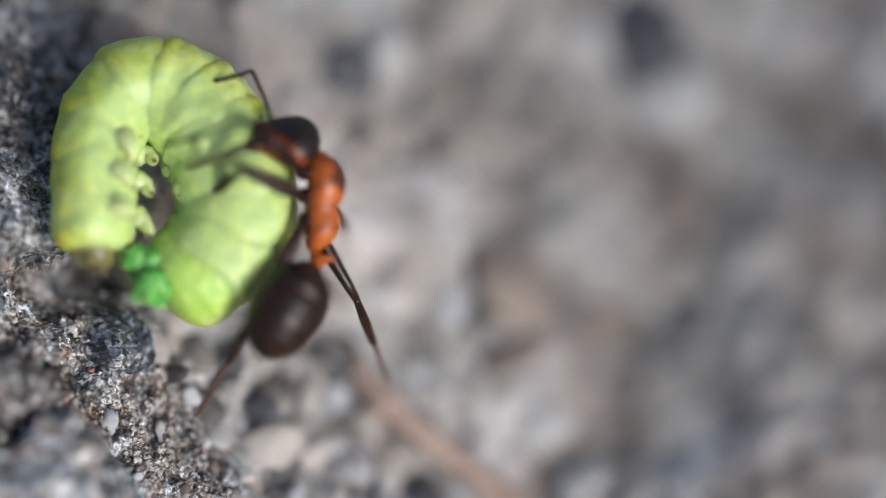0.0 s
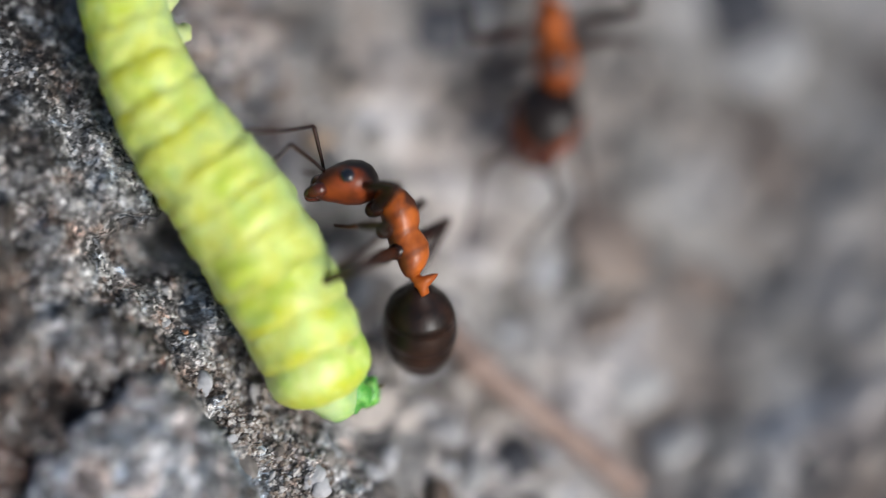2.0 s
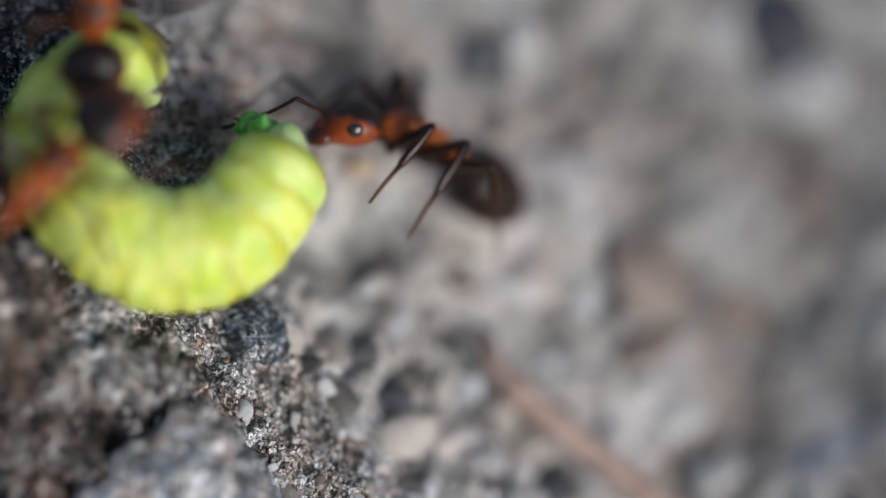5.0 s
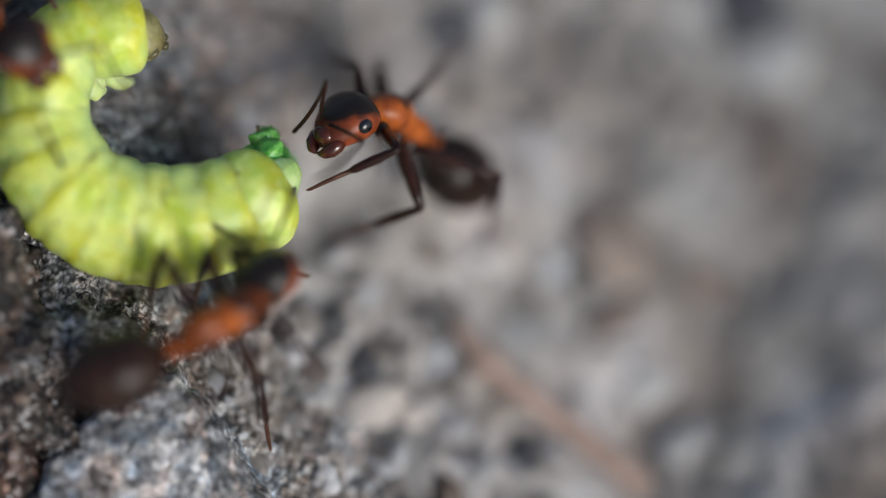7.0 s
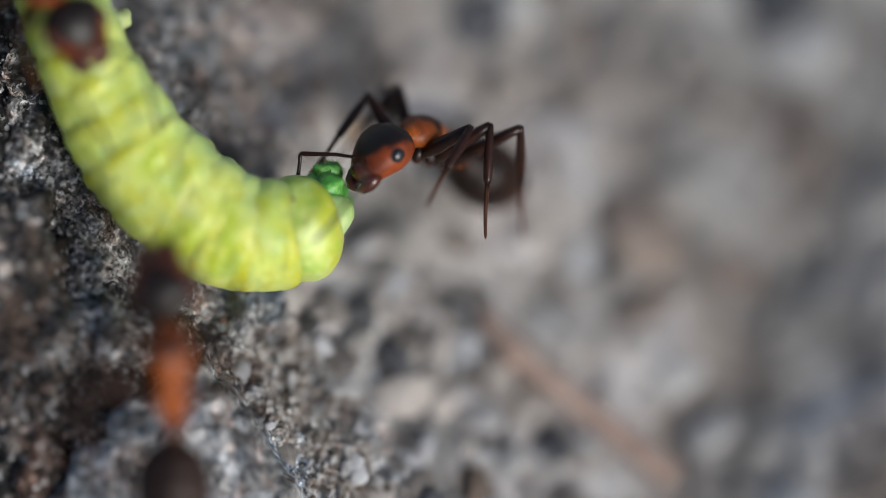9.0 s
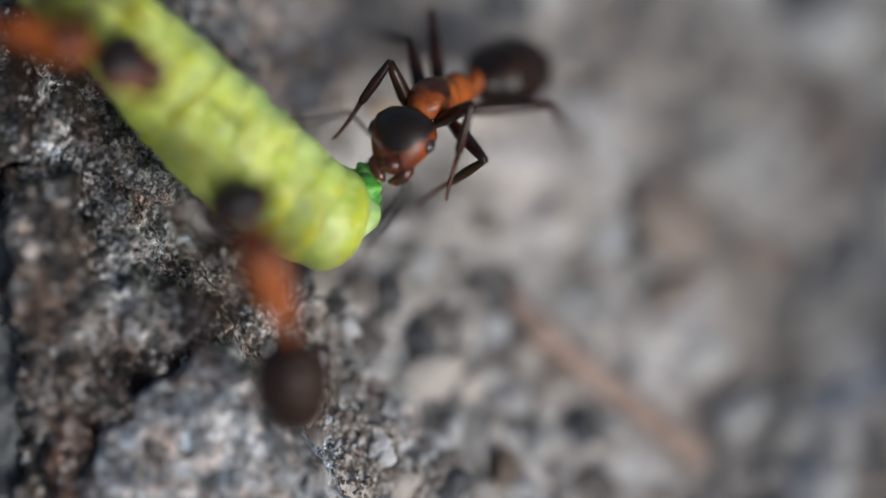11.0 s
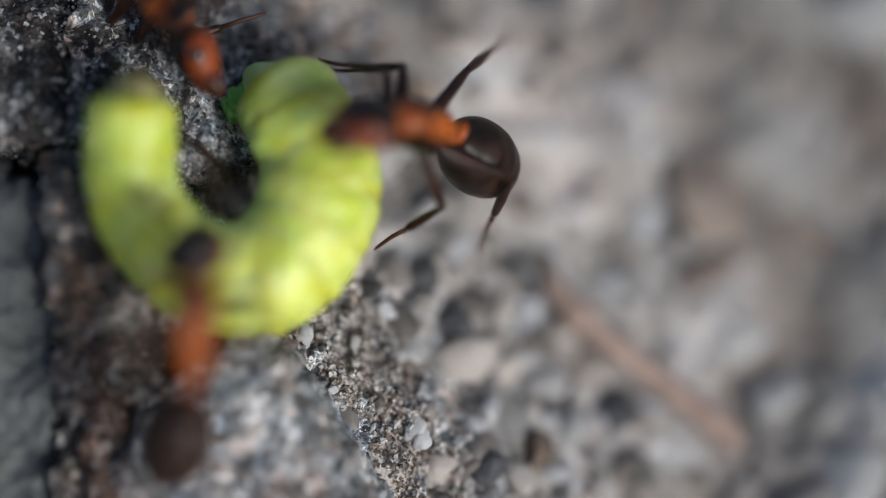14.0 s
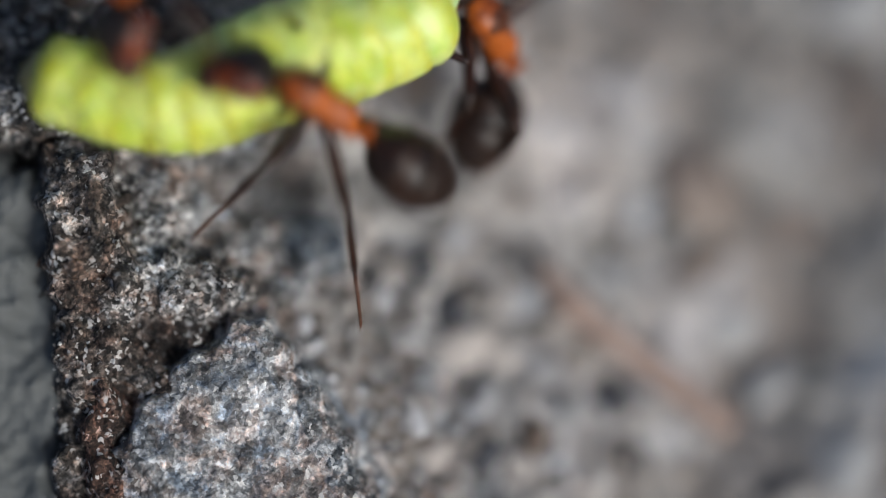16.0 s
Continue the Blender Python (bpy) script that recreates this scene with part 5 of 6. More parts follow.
    go('b', 14.5, (-4.67, 3.62, 1.7), (-2.67, 2.87, 1.7), (-6.57, 3, 0.51), (-1.45, 1.84, -0.6), (0, 0.35, 0.9))
    go('b', 15, (-4.69, 3.84, 1.8), (-2.57, 2.83, 1.8), (-6.49, 3.29, 0.42), (-1.42, 1.59, -0.42), (0, 0.35, 0.9))
    go('b', 15.5, (-1.97, 4.26, 0.32), (-0.31, 2.7, -1.12), (-3.19, 4.26, 0.32), (-0.6, 0.51, -1.12), (0.3, 0.4, 0.8))
    go('b', 15.8, (-1.41, 4.76, 0.25), (-0.03, 2.83, -1.05), (-2.42, 4.9, 0.25), (-0.55, 0.57, -1.05), (0.3, 0.4, 0.8))
    go('b', 16, (-1.45, 5.09, 0.55), (-0.38, 3.55, -1.35), (-2.18, 5.67, 0.55), (-1.18, 1.36, -1.35), (0.3, 0.4, 0.8))
    step('b', 'l1', 2.8, (-2.85, 3.85, -1.5), (-5.68, 2.99, -2))
    step('b', 'l1', 3, (-2.69, 3.82, -1.5), (-5.53, 2.96, -2))
    step('b', 'l2', 3, (-0.29, 2.94, -2), (-0.03, 1.66, -4))
    step('b', 'l3', 3, (1.54, 3.45, -2.5), (0.7, 1.81, -4))
    step('b', 'l2', 3.5, (0.46, 2.12, -2.5), (-0.43, 0.53, -4))
    step('b', 'l2', 4, (0.62, 1.91, -3), (0.04, 0.76, -5))
    step('b', 'l1', 6.4, (-0.76, 2.96, 1.2), (-1.9, 2.46, 1))
    step('b', 'l1', 7, (-1.01, 2.65, 1.2), (-3.87, 1.37, 1))
    step('b', 'l1', 7.5, (-0.43, 2.5, 1.2), (-3.03, 1.3, 1))
    step('b', 'l1', 8, (-0.18, 1.97, 1.2), (-2.9, 1.04, 0.8))
    step('b', 'l1', 8.5, (-0.44, 1.92, 1.2), (-2.72, 1.07, 0.8))
    step('b', 'l2', 6.4, (-0.4, 0.9, 0), (-2.95, 0.54, -1))
    step('b', 'l2', 7, (-0.27, 0.7, 0), (-2.77, 0.38, -1))
    step('b', 'l2', 7.5, (-0.06, 0.4, 0), (-2.06, 0.19, -1))
    step('b', 'l2', 8, (0.13, 0.19, 0), (-1.49, 0.12, -1))
    step('b', 'l2', 8.5, (0.06, 0.14, 0), (-1.6, 0.07, -1))
    step('b', 'l3', 6.4, (1.43, 1.85, -1), (0.83, 0.11, -2.5))
    step('b', 'l3', 7, (1.7, 1.97, -1), (1.23, 0.31, -2.5))
    step('b', 'l3', 7.5, (1.83, 1.93, -1), (1.44, 0.19, -2.5))
    step('b', 'l3', 8, (1.87, 1.86, -1), (1.43, 0.26, -2.5))
    step('b', 'l3', 8.5, (1.7, 1.81, -1), (1.16, 0.22, -2.5))
    step('b', 'r1', 6.4, (-2.22, 5.26, -1), (-3.1, 5.06, -1.5))
    step('b', 'r1', 7, (-2.12, 5.02, -1), (-3.15, 5.18, -1.5))
    step('b', 'r1', 7.5, (-1.91, 4.83, -1), (-3.23, 5.07, -1.5))
    step('b', 'r1', 8, (-1.78, 4.18, -1), (-2.95, 4.92, -1.5))
    step('b', 'r1', 8.5, (-1.89, 4.27, -1), (-3.35, 4.72, -1.5))
    step('b', 'r2', 6.4, (0.25, 5.08, -2), (0.54, 5.83, -2.5))
    step('b', 'r2', 7, (0.35, 5.13, -2), (0.64, 5.74, -2.5))
    step('b', 'r2', 7.5, (0.56, 5.01, -2), (0.7, 5.77, -2.5))
    step('b', 'r2', 8, (0.54, 4.65, -2), (0.69, 5.69, -2.5))
    step('b', 'r2', 8.5, (0.35, 4.45, -2), (0.5, 5.49, -2.5))
    step('b', 'r1', 10.8, (-2.86, 4.39, 0.4), (-4.04, 2.28, 0))
    step('b', 'l2', 10.8, (-0.64, 1.85, 0), (-1.9, 0.78, -0.8))
    step('b', 'r2', 10.8, (-2.48, 5.48, -1), (-3.52, 5.23, -2))
    step('b', 'l3', 10.8, (1.36, 3.11, -1.5), (2.02, 1.96, -2.5))
    step('b', 'r3', 10.8, (-1.04, 5.82, -2), (-1.49, 6.71, -2.5))
    step('b', 'r1', 11, (-2.64, 4.13, 0.4), (-4.08, 2.14, 0))
    step('b', 'l2', 11, (-0.24, 1.64, 0), (-1.94, 0.57, -0.8))
    step('b', 'r2', 11, (-2.31, 5.33, -1), (-3.42, 5.08, -2))
    step('b', 'l3', 11, (1.6, 3.11, -1.5), (2.2, 2.11, -2.5))
    step('b', 'r1', 11.5, (-2.44, 4.23, 0.4), (-5.26, 2.67, 0))
    step('b', 'l2', 11.5, (-0.18, 1.63, 0), (-2.2, 0.71, -0.8))
    step('b', 'r2', 11.5, (-2.28, 5.39, -1), (-3.38, 5.21, -2))
    step('b', 'l3', 11.5, (1.84, 3.24, -1.5), (2.14, 2.17, -2.5))
    step('b', 'l1', 11.5, (-1.39, 2.05, 0.6), (-2.33, 0.56, 0.2))
    step('b', 'r1', 12, (-3.12, 3.88, 0.4), (-5.3, 2.07, 0))
    step('b', 'l2', 12, (-0.44, 1.79, 0), (-2.17, 1.08, -0.8))
    step('b', 'r2', 12, (-2.32, 5.47, -1), (-3.35, 5.3, -2))
    step('b', 'l3', 12, (1.79, 3.18, -1.5), (2, 2.04, -2.5))
    step('b', 'l1', 12, (-1.65, 2.21, 0.6), (-3.15, -0.21, 0.4))
    step('b', 'r1', 12.5, (-3.04, 3.82, 0.4), (-4.16, 2.52, 0))
    step('b', 'l2', 12.5, (-0.21, 1.16, 0), (-1.98, 0.85, -0.8))
    step('b', 'r2', 12.5, (-3.5, 5.23, -1), (-6.14, 4.69, -2))
    step('b', 'l3', 12.5, (1.26, 2.76, -1.5), (1.85, 1.76, -2.5))
    step('b', 'l1', 12.5, (-0.9, 2.08, 0.6), (-2.72, -0.56, 0.4))
    step('b', 'r2', 13, (-1.63, 4.27, 0.9), (-4.66, 2.98, 0.4))
    step('b', 'l2', 13, (-0.28, -1.14, 1.5), (-2.15, -2.21, 0.9))
    step('b', 'l3', 13, (1.18, 0.42, 0.4), (1.12, -0.66, -0.6))
    step('b', 'r1', 13, (-2.35, 2.03, 1.9), (-4.59, 1.49, 2.3))
    step('b', 'l1', 13, (-1.37, -0.78, 1.7), (-2.51, -1.65, 0.9))
    step('b', 'r1', 13.5, (-4.29, 4.2, 1.5), (-5.39, 3.86, 1.3))
    step('b', 'r2', 13.5, (-2.74, 4.8, 0.7), (-4.01, 3.53, 0.1))
    step('b', 'l2', 13.5, (-2.37, -0.45, 1.5), (-3.95, -1, 1.1))
    step('b', 'l3', 13.5, (-0.34, 0.5, 0.7), (-1.47, -1, 0.1))
    step('b', 'r1', 14, (-3.61, 4.17, 1.5), (-5.35, 3.72, 1.3))
    step('b', 'r3', 14, (-1.16, 4.02, -0.1), (-0.55, 4.44, -1.1))
    step('b', 'r2', 14, (-3.18, 3.54, 0.3), (-5.11, 3.48, 0.1))
    step('b', 'l2', 14, (-1.99, -0.41, 1.5), (-3.94, -1.02, 1.1))
    step('b', 'l3', 14, (0.06, 0.54, 0.7), (-1.35, -1.05, 0.1))
    step('b', 'l2', 14.5, (-2.83, 0.33, 0.6), (-3.66, -0.53, 0.2))
    step('b', 'l3', 14.5, (-0.77, 0.47, 0), (-1.48, -0.75, -0.8))
    step('b', 'r3', 14.5, (-1.67, 4.27, -1), (-1.03, 3.6, -2))
    step('b', 'r2', 14.5, (-4.15, 5.02, -0.4), (-5.05, 4.22, -0.8))
    step('b', 'l1', 14.5, (-4.41, 2.53, 1.2), (-5.98, 1.68, 1))
    step('b', 'l2', 15, (-3.22, 0.62, 0.6), (-3.67, -1.29, 0))
    step('b', 'l3', 15, (-1.31, 0.08, 0), (-1.75, -1.15, -0.8))
    step('b', 'r3', 15, (-1.71, 4.24, -1), (-0.78, 4.3, -2))
    step('b', 'r2', 15, (-4.08, 4.85, -0.4), (-4.81, 4.41, -0.8))
    step('b', 'l1', 15, (-4.2, 2.92, 1.2), (-6.12, 1.42, 1.4))
    step('b', 'l3', 15.5, (-0.09, 0.58, -0.6), (-1.18, -0.51, -1))
    step('b', 'l2', 15.5, (-2.12, 1.81, -0.4), (-2.57, 0.51, -1))
    step('b', 'r3', 15.5, (0.71, 4.01, -1), (1.3, 4.48, -2))
    step('b', 'l3', 15.8, (-0.08, 0.78, -0.6), (-0.91, -0.38, -1))
    step('b', 'l2', 15.8, (-2, 1.73, -0.4), (-2.3, 0.42, -1))
    go('c', 0, (-15.18, 3.75, 3.4), (-16.84, 2.22, 3.4), (-14.07, 4.86, 3.4), (-18.81, 0.7, 2.22), (0, 0.4, 0.9))
    go('c', 3, (-15.98, 2.95, 3.4), (-17.65, 1.43, 3.4), (-14.73, 4.06, 3.4), (-19.89, 0.18, 2.36), (0, 0.4, 0.9))
    go('c', 3.5, (-12.65, 4.17, 3.6), (-14.31, 2.64, 3.6), (-11.41, 5.27, 3.6), (-16.4, 1.27, 2.47), (0, 0.4, 0.9))
    go('c', 4, (-9.21, 6.09, 4), (-11.01, 4.43, 4), (-7.97, 7.06, 4), (-13.13, 2.93, 3.49), (0, 0.4, 0.9))
    go('c', 4.2, (-9.87, 5.45, 4.4), (-11.39, 3.94, 4.4), (-8.63, 6.28, 4.4), (-13.51, 2.44, 3.89), (0, 0.4, 0.9))
    go('c', 5.2, (-9.54, 2.86, 4.4), (-11.06, 1.34, 4.4), (-8.3, 3.83, 4.4), (-13.22, -0.04, 3.57), (0, 0.4, 0.9))
    go('c', 6.4, (-7.36, 0.52, 5.3), (-9.44, -0.87, 5.3), (-6.12, 1.41, 5.3), (-11.79, -2.11, 5.21), (0, 0.4, 0.9))
    go('c', 6.6, (-6.09, 0.07, 5.1), (-8.02, -1.11, 5.1), (-4.76, 0.83, 5.1), (-10.51, -2.36, 5.01), (0, 0.4, 0.9))
    go('c', 6.8, (-4.89, -0.63, 4.7), (-6.7, -1.74, 4.7), (-3.93, 0.63, 4.7), (-9.2, -2.84, 4.61), (-0.3, 0.6, 0.7))
    go('c', 7, (-4.14, -1.1, 3.95), (-6.49, -2.22, 4.25), (-4.19, 0.3, 2.28), (-8.97, -3.18, 4.61), (-0.3, 0.6, 0.7))
    go('c', 7.5, (-3.67, -2.06, 3.47), (-5.83, -3.31, 3.73), (-3.72, -0.53, 1.93), (-8.39, -4.29, 4.09), (-0.3, 0.6, 0.7))
    go('c', 8, (-5.05, -2.26, 4.45), (-6.35, -4.61, 4.75), (-6.44, -1.42, 4.45), (-7.77, -6.65, 5.44), (0, 0.4, 0.9))
    go('c', 8.5, (-7, -2.01, 4.88), (-7.04, -4.76, 5.12), (-7.34, -0.63, 4.88), (-7.26, -7.04, 6.28), (0, 0.4, 0.9))
    go('c', 8.7, (-7.29, -1.95, 4.88), (-7.21, -4.71, 5.12), (-7.57, -0.57, 4.88), (-7.28, -6.98, 6.3), (0, 0.4, 0.9))
    go('c', 10.8, (-6.45, 0.33, 6.16), (-5.23, -2.34, 6.04), (-7.35, 1.79, 4.8), (-4.78, -4.7, 4.96), (0, 0.4, 0.9))
    go('c', 11, (-5.94, 0.13, 6.16), (-4.99, -2.47, 6.04), (-6.77, 1.51, 4.68), (-4.83, -4.84, 4.87), (0, 0.4, 0.9))
    go('c', 11.5, (-6.43, 0.73, 6.36), (-5.41, -2.19, 6.24), (-7.39, 2.25, 5.13), (-5.43, -4.23, 4.5), (0, 0.4, 0.9))
    go('c', 12, (-6.61, -0.21, 6.36), (-5.46, -2.92, 6.24), (-7.69, 1.37, 5.36), (-5.17, -5.29, 5.1), (0, 0.4, 0.9))
    go('c', 12.5, (-6.94, -1.22, 5.96), (-6.05, -3.81, 5.84), (-7.91, 0.15, 4.57), (-5.48, -6.19, 4.83), (0, 0.4, 0.9))
    go('c', 13, (-9.16, 0.46, 6.16), (-8.21, -2.26, 6.04), (-10.11, 1.57, 4.49), (-7.81, -4.62, 4.96), (0, 0.4, 0.9))
    go('c', 13.5, (-8.18, -0.14, 6.36), (-7.37, -2.92, 6.24), (-8.83, 1.25, 4.79), (-8.2, -5.16, 5.02), (0, 0.4, 0.9))
    go('c', 14, (-7.98, -1.52, 6.56), (-8.13, -4.25, 6.44), (-8.22, -0.03, 5.03), (-8.88, -6.61, 5.48), (0, 0.4, 0.9))
    go('c', 14.5, (-7.3, -1.25, 6.36), (-7.37, -4.39, 6.24), (-7.81, 0.11, 4.74), (-7.68, -6.52, 4.6), (0, 0.4, 0.9))
    go('c', 15, (-6.96, -1.29, 6.16), (-6.41, -4.03, 6.04), (-7.95, -0.21, 4.53), (-6.38, -6.54, 5.2), (0, 0.4, 0.9))
    go('c', 15.5, (-6.36, 0, 4.86), (-4.76, -2.3, 4.74), (-8.18, 0.77, 4.86), (-3.72, -4.82, 4.56), (0, 0.4, 0.9))
    go('c', 15.8, (-4.96, 0.26, 5.59), (-3.61, -1.49, 4.41), (-6.77, 1.16, 5.59), (-2.63, -4.09, 4.23), (0, 0.4, 0.9))
    go('c', 16, (-6.14, 2.89, 5.43), (-4.07, 1.79, 4.57), (-8.09, 3.24, 5.43), (-2.13, 0.32, 3.54), (0.2, 0.7, 0.6))
    step('c', 'r2', 7, (-4.41, -3.35, 3.3), (-4.27, -4.95, 1.9))
    step('c', 'r1', 7.5, (-3.55, -3.03, 3.7), (-4.59, -3.16, 3.1))
    step('c', 'r2', 7.5, (-3.78, -3.6, 3.5), (-4.35, -4.7, 2.1))
    step('c', 'r3', 7.5, (-4.52, -4.93, 3.5), (-4.14, -4.49, 2.1))
    step('c', 'l1', 7.5, (-6.15, -1.78, 3.1), (-6.54, -1.23, 2.1))
    step('c', 'r1', 8, (-4.65, -2.96, 3.8), (-5.65, -3.54, 3.2))
    step('c', 'r2', 8, (-5.36, -4.36, 3.8), (-4.42, -4.38, 2.4))
    step('c', 'r3', 8, (-5.63, -5.2, 3.8), (-4.7, -5.26, 2.4))
    step('c', 'r3', 12, (-3.17, -3.81, 3.9), (-3.11, -6.56, 1.7))
    step('c', 'r3', 12.5, (-3.48, -4.43, 3.9), (-2.87, -6.62, 1.7))
    step('c', 'r3', 11.5, (-3.92, -1.68, 4.1), (-4.67, -2.12, 2.5))
    step('c', 'r3', 15.5, (-2.45, -2.6, 3.6), (-3.11, -4.32, 2))
    step('c', 'r2', 15.5, (-4.03, -0.39, 3.6), (-4.97, -1.13, 3))
    step('c', 'r3', 15.8, (-1.49, -2.42, 3.6), (-2.25, -3.59, 2))
    step('c', 'r2', 15.8, (-3.15, 0.24, 3.6), (-3.96, -0.51, 3))
    step('c', 'l2', 15.8, (-6.3, -1.22, 3.8), (-8.6, -1.76, 2.2))
    step('c', 'r1', 15.8, (-4.03, 1.73, 4.4), (-5.26, 3.39, 4))
    step('c', 'l3', 15.8, (-4.63, -2.85, 3.4), (-3.96, -4.3, 2.2))
    step('c', 'l2', 16, (-6.92, 0.32, 3.8), (-9.51, -2.04, 2.2))
    step('c', 'l3', 16, (-4.36, -0.67, 3.6), (-4.16, -3.26, 2))
    step('c', 'r1', 16, (-5.3, 3.82, 4.4), (-6.2, 4.96, 4))
    step('c', 'r2', 16, (-4.64, 4.1, 4.4), (-4.8, 2.57, 4))
    step('c', 'r3', 16, (-2.76, 1.66, 3.6), (-2.33, 1.27, 4))
    go('d', 0, (6.01, 13.17, -4.5), (6.15, 15.4, -4.5), (6.01, 11.4, -4.5), (6.36, 18.07, -5.68), (0, 0.4, 0.9))
    go('d', 1.2, (5.07, 10.38, -4.5), (5.22, 12.61, -4.5), (4.92, 8.46, -4.5), (5.42, 15.26, -5.68), (0, 0.4, 0.9))
    go('d', 1.5, (4.82, 7.22, -4.5), (5.04, 9.44, -4.5), (4.52, 5.29, -4.5), (5.24, 12.06, -5.68), (0, 0.4, 0.9))
    go('d', 1.6, (3.46, 5.41, -4.5), (3.61, 7.63, -4.5), (2.94, 3.63, -4.5), (3.72, 10.23, -5.69), (0, 0.4, 0.9))
    go('d', 1.8, (3.02, 4.28, -4.3), (2.87, 6.49, -4.3), (2.65, 2.36, -4.3), (2.74, 9.08, -5.48), (0, 0.4, 0.9))
    go('d', 2, (3.39, 4.4, -4.3), (3.1, 6.69, -4.3), (2.51, 2.26, -4.3), (2.98, 9.28, -5.48), (0, 0.4, 0.9))
    go('d', 2.1, (2.87, 5.75, -4.5), (4.35, 6.34, -4.5), (1.55, 4.42, -4.5), (6.35, 7.61, -6.1), (0, 0.4, 0.9))
    go('d', 2.2, (3.08, 8.23, -5), (4.86, 9.42, -5), (1.6, 7.34, -5), (7, 10.85, -6.29), (0, 0.4, 0.9))
    go('d', 2.6, (4.13, 15.39, -5), (5.9, 16.57, -5), (2.65, 14.5, -5), (8.05, 18.07, -6.29), (0, 0.4, 0.9))
    go('d', 2.9, (-0.6, 13.0, -1.2), (-0.5, 15.1, -1.2), (-0.6, 11.5, -1.2), (-0.4, 17.6, -2.0), (0, 0.4, 0.9))
    go('d', 3.2, (-1.42, 8.6, -0.8), (-1.42, 10.7, -0.8), (-1.42, 7, -0.8), (-1.3, 13.2, -1.6), (0, 0.4, 0.9))
    go('d', 3.3, (-1.25, 7.65, -0.6), (-1.45, 9.7, -0.6), (-1.25, 6.1, -0.9), (-1.5, 12.2, -1.4), (0, 0.4, 0.9))
    go('d', 3.4, (-2.2, 7.6, -0.4), (-3.75, 8.9, -0.4), (-1.1, 6.6, -0.7), (-5.6, 10.6, -1.2), (0, 0.4, 0.9))
    go('d', 3.5, (-2.6, 7.8, -0.4), (-4.15, 9.1, -0.4), (-1.5, 6.8, -0.7), (-6, 10.8, -1.2), (0, 0.4, 0.9))
    go('d', 3.6, (-3.9, 8.2, -0.6), (-5.4, 9.6, -0.6), (-3.0, 7.2, -0.6), (-7.2, 11.4, -1.4), (0, 0.4, 0.9))
    go('d', 3.9, (-3.6, 14.5, -1.5), (-4.6, 16.3, -1.5), (-2.9, 13.3, -1.5), (-5.7, 18.5, -2.5), (0, 0.4, 0.9))
    go('d', 16, (7.05, 21.83, -5), (8.85, 23.02, -5), (5.55, 20.93, -5), (11.05, 24.59, -6.29), (0, 0.4, 0.9))
    step('d', 'l1', 2, (4.14, 1.08, -4.5), (4.63, -1.3, -6))
    step('d', 'l1', 1.8, (4.06, 1.77, -4.5), (4.1, -0.15, -6))
    step('d', 'r1', 1.8, (2.28, 2.07, -4.5), (0.21, 0.75, -6))
    step('d', 'r2', 2, (1.48, 4.94, -5), (0.3, 3.63, -6))
    feel('a', 'r', 1.5, (-1.42, 3.38, 0.6), (-3.5, 3.64, 0.6))
    feel('a', 'r', 2, (-3.01, 3.67, 0.6), (-4.76, 3.17, 0.8))
    feel('b', 'l', 6.5, (-1.46, 2.99, 3), (-3.22, 2.29, 3))
    feel('b', 'l', 7.5, (-1.27, 2.18, 3), (-2.98, 1.31, 3))
    feel('b', 'l', 8.3, (-1.48, 1.55, 3), (-3.34, 0.48, 3))
    feel('b', 'l', 8.7, (-1.51, 1.53, 3), (-3.34, 0.41, 3))
    feel('b', 'l', 10.8, (-2.33, 0.97, 3.5), (-3.93, -0.57, 3.5))
    feel('b', 'l', 11, (-1.99, 0.2, 3.5), (-3.69, -1.34, 3.5))
    feel('b', 'r', 6.5, (-2.77, 4.46, 1.2), (-3.63, 3.33, 1))
    feel('b', 'r', 7.5, (-2.88, 4.29, 1.2), (-3.77, 2.93, 1))
    feel('b', 'r', 8.5, (-3.43, 4.06, 1.2), (-4.43, 2.85, 1))
    feel('b', 'r', 10.8, (-4.61, 3.44, 2.2), (-4.83, 1.82, 2))
    feel('b', 'r', 11, (-4.01, 3.3, 2.2), (-5.22, 2.56, 2))
    feel('c', 'l', 7.5, (-4.29, -0.24, 2.6), (-4.33, 0.54, 1.5))
    feel('c', 'r', 7.5, (-2.33, -0.64, 2.4), (-2.18, 1.01, 2))
    move_caterpillar(CATERPILLAR)
    for p, name, seed in walk_ins:
        move_ant(name, p, seed)


# ---- the place ----
build_ground()
build_rock()
# a slab with a crisp edge and a block over it
build_slab([(-10.3, -6.4), (-9.8, -9.6), (-2.7, -9.6), (-4.05, -7.3), (-6.15, -3.7), (-6.7, -3.25), (-7.3, -3.3), (-8.3, -3.9), (-9.3, -5.0)], lambda u, v: 2.2 - 0.10 * (u + 7) - 0.05 * (v + 6), 2.5, SLAB, "grey slab of rock with a crisp broken edge", 0.065, 0.75)
# a thin piece over the slab's right margin gives it a darker bluish tone
build_slab([(-3.9, -9.5), (-2.9, -9.5), (-4.15, -7.35), (-5.75, -4.5), (-5.95, -4.7), (-5.2, -6.9)], lambda u, v: 2.28 - 0.10 * (u + 7) - 0.05 * (v + 6) + 0.10 * fractal(u, v, 0.9, 5.3, 4), 44.5, BLUISH_ROCK, "bluish dark grey flake along the edge of the slab", 0.065, 0.7)
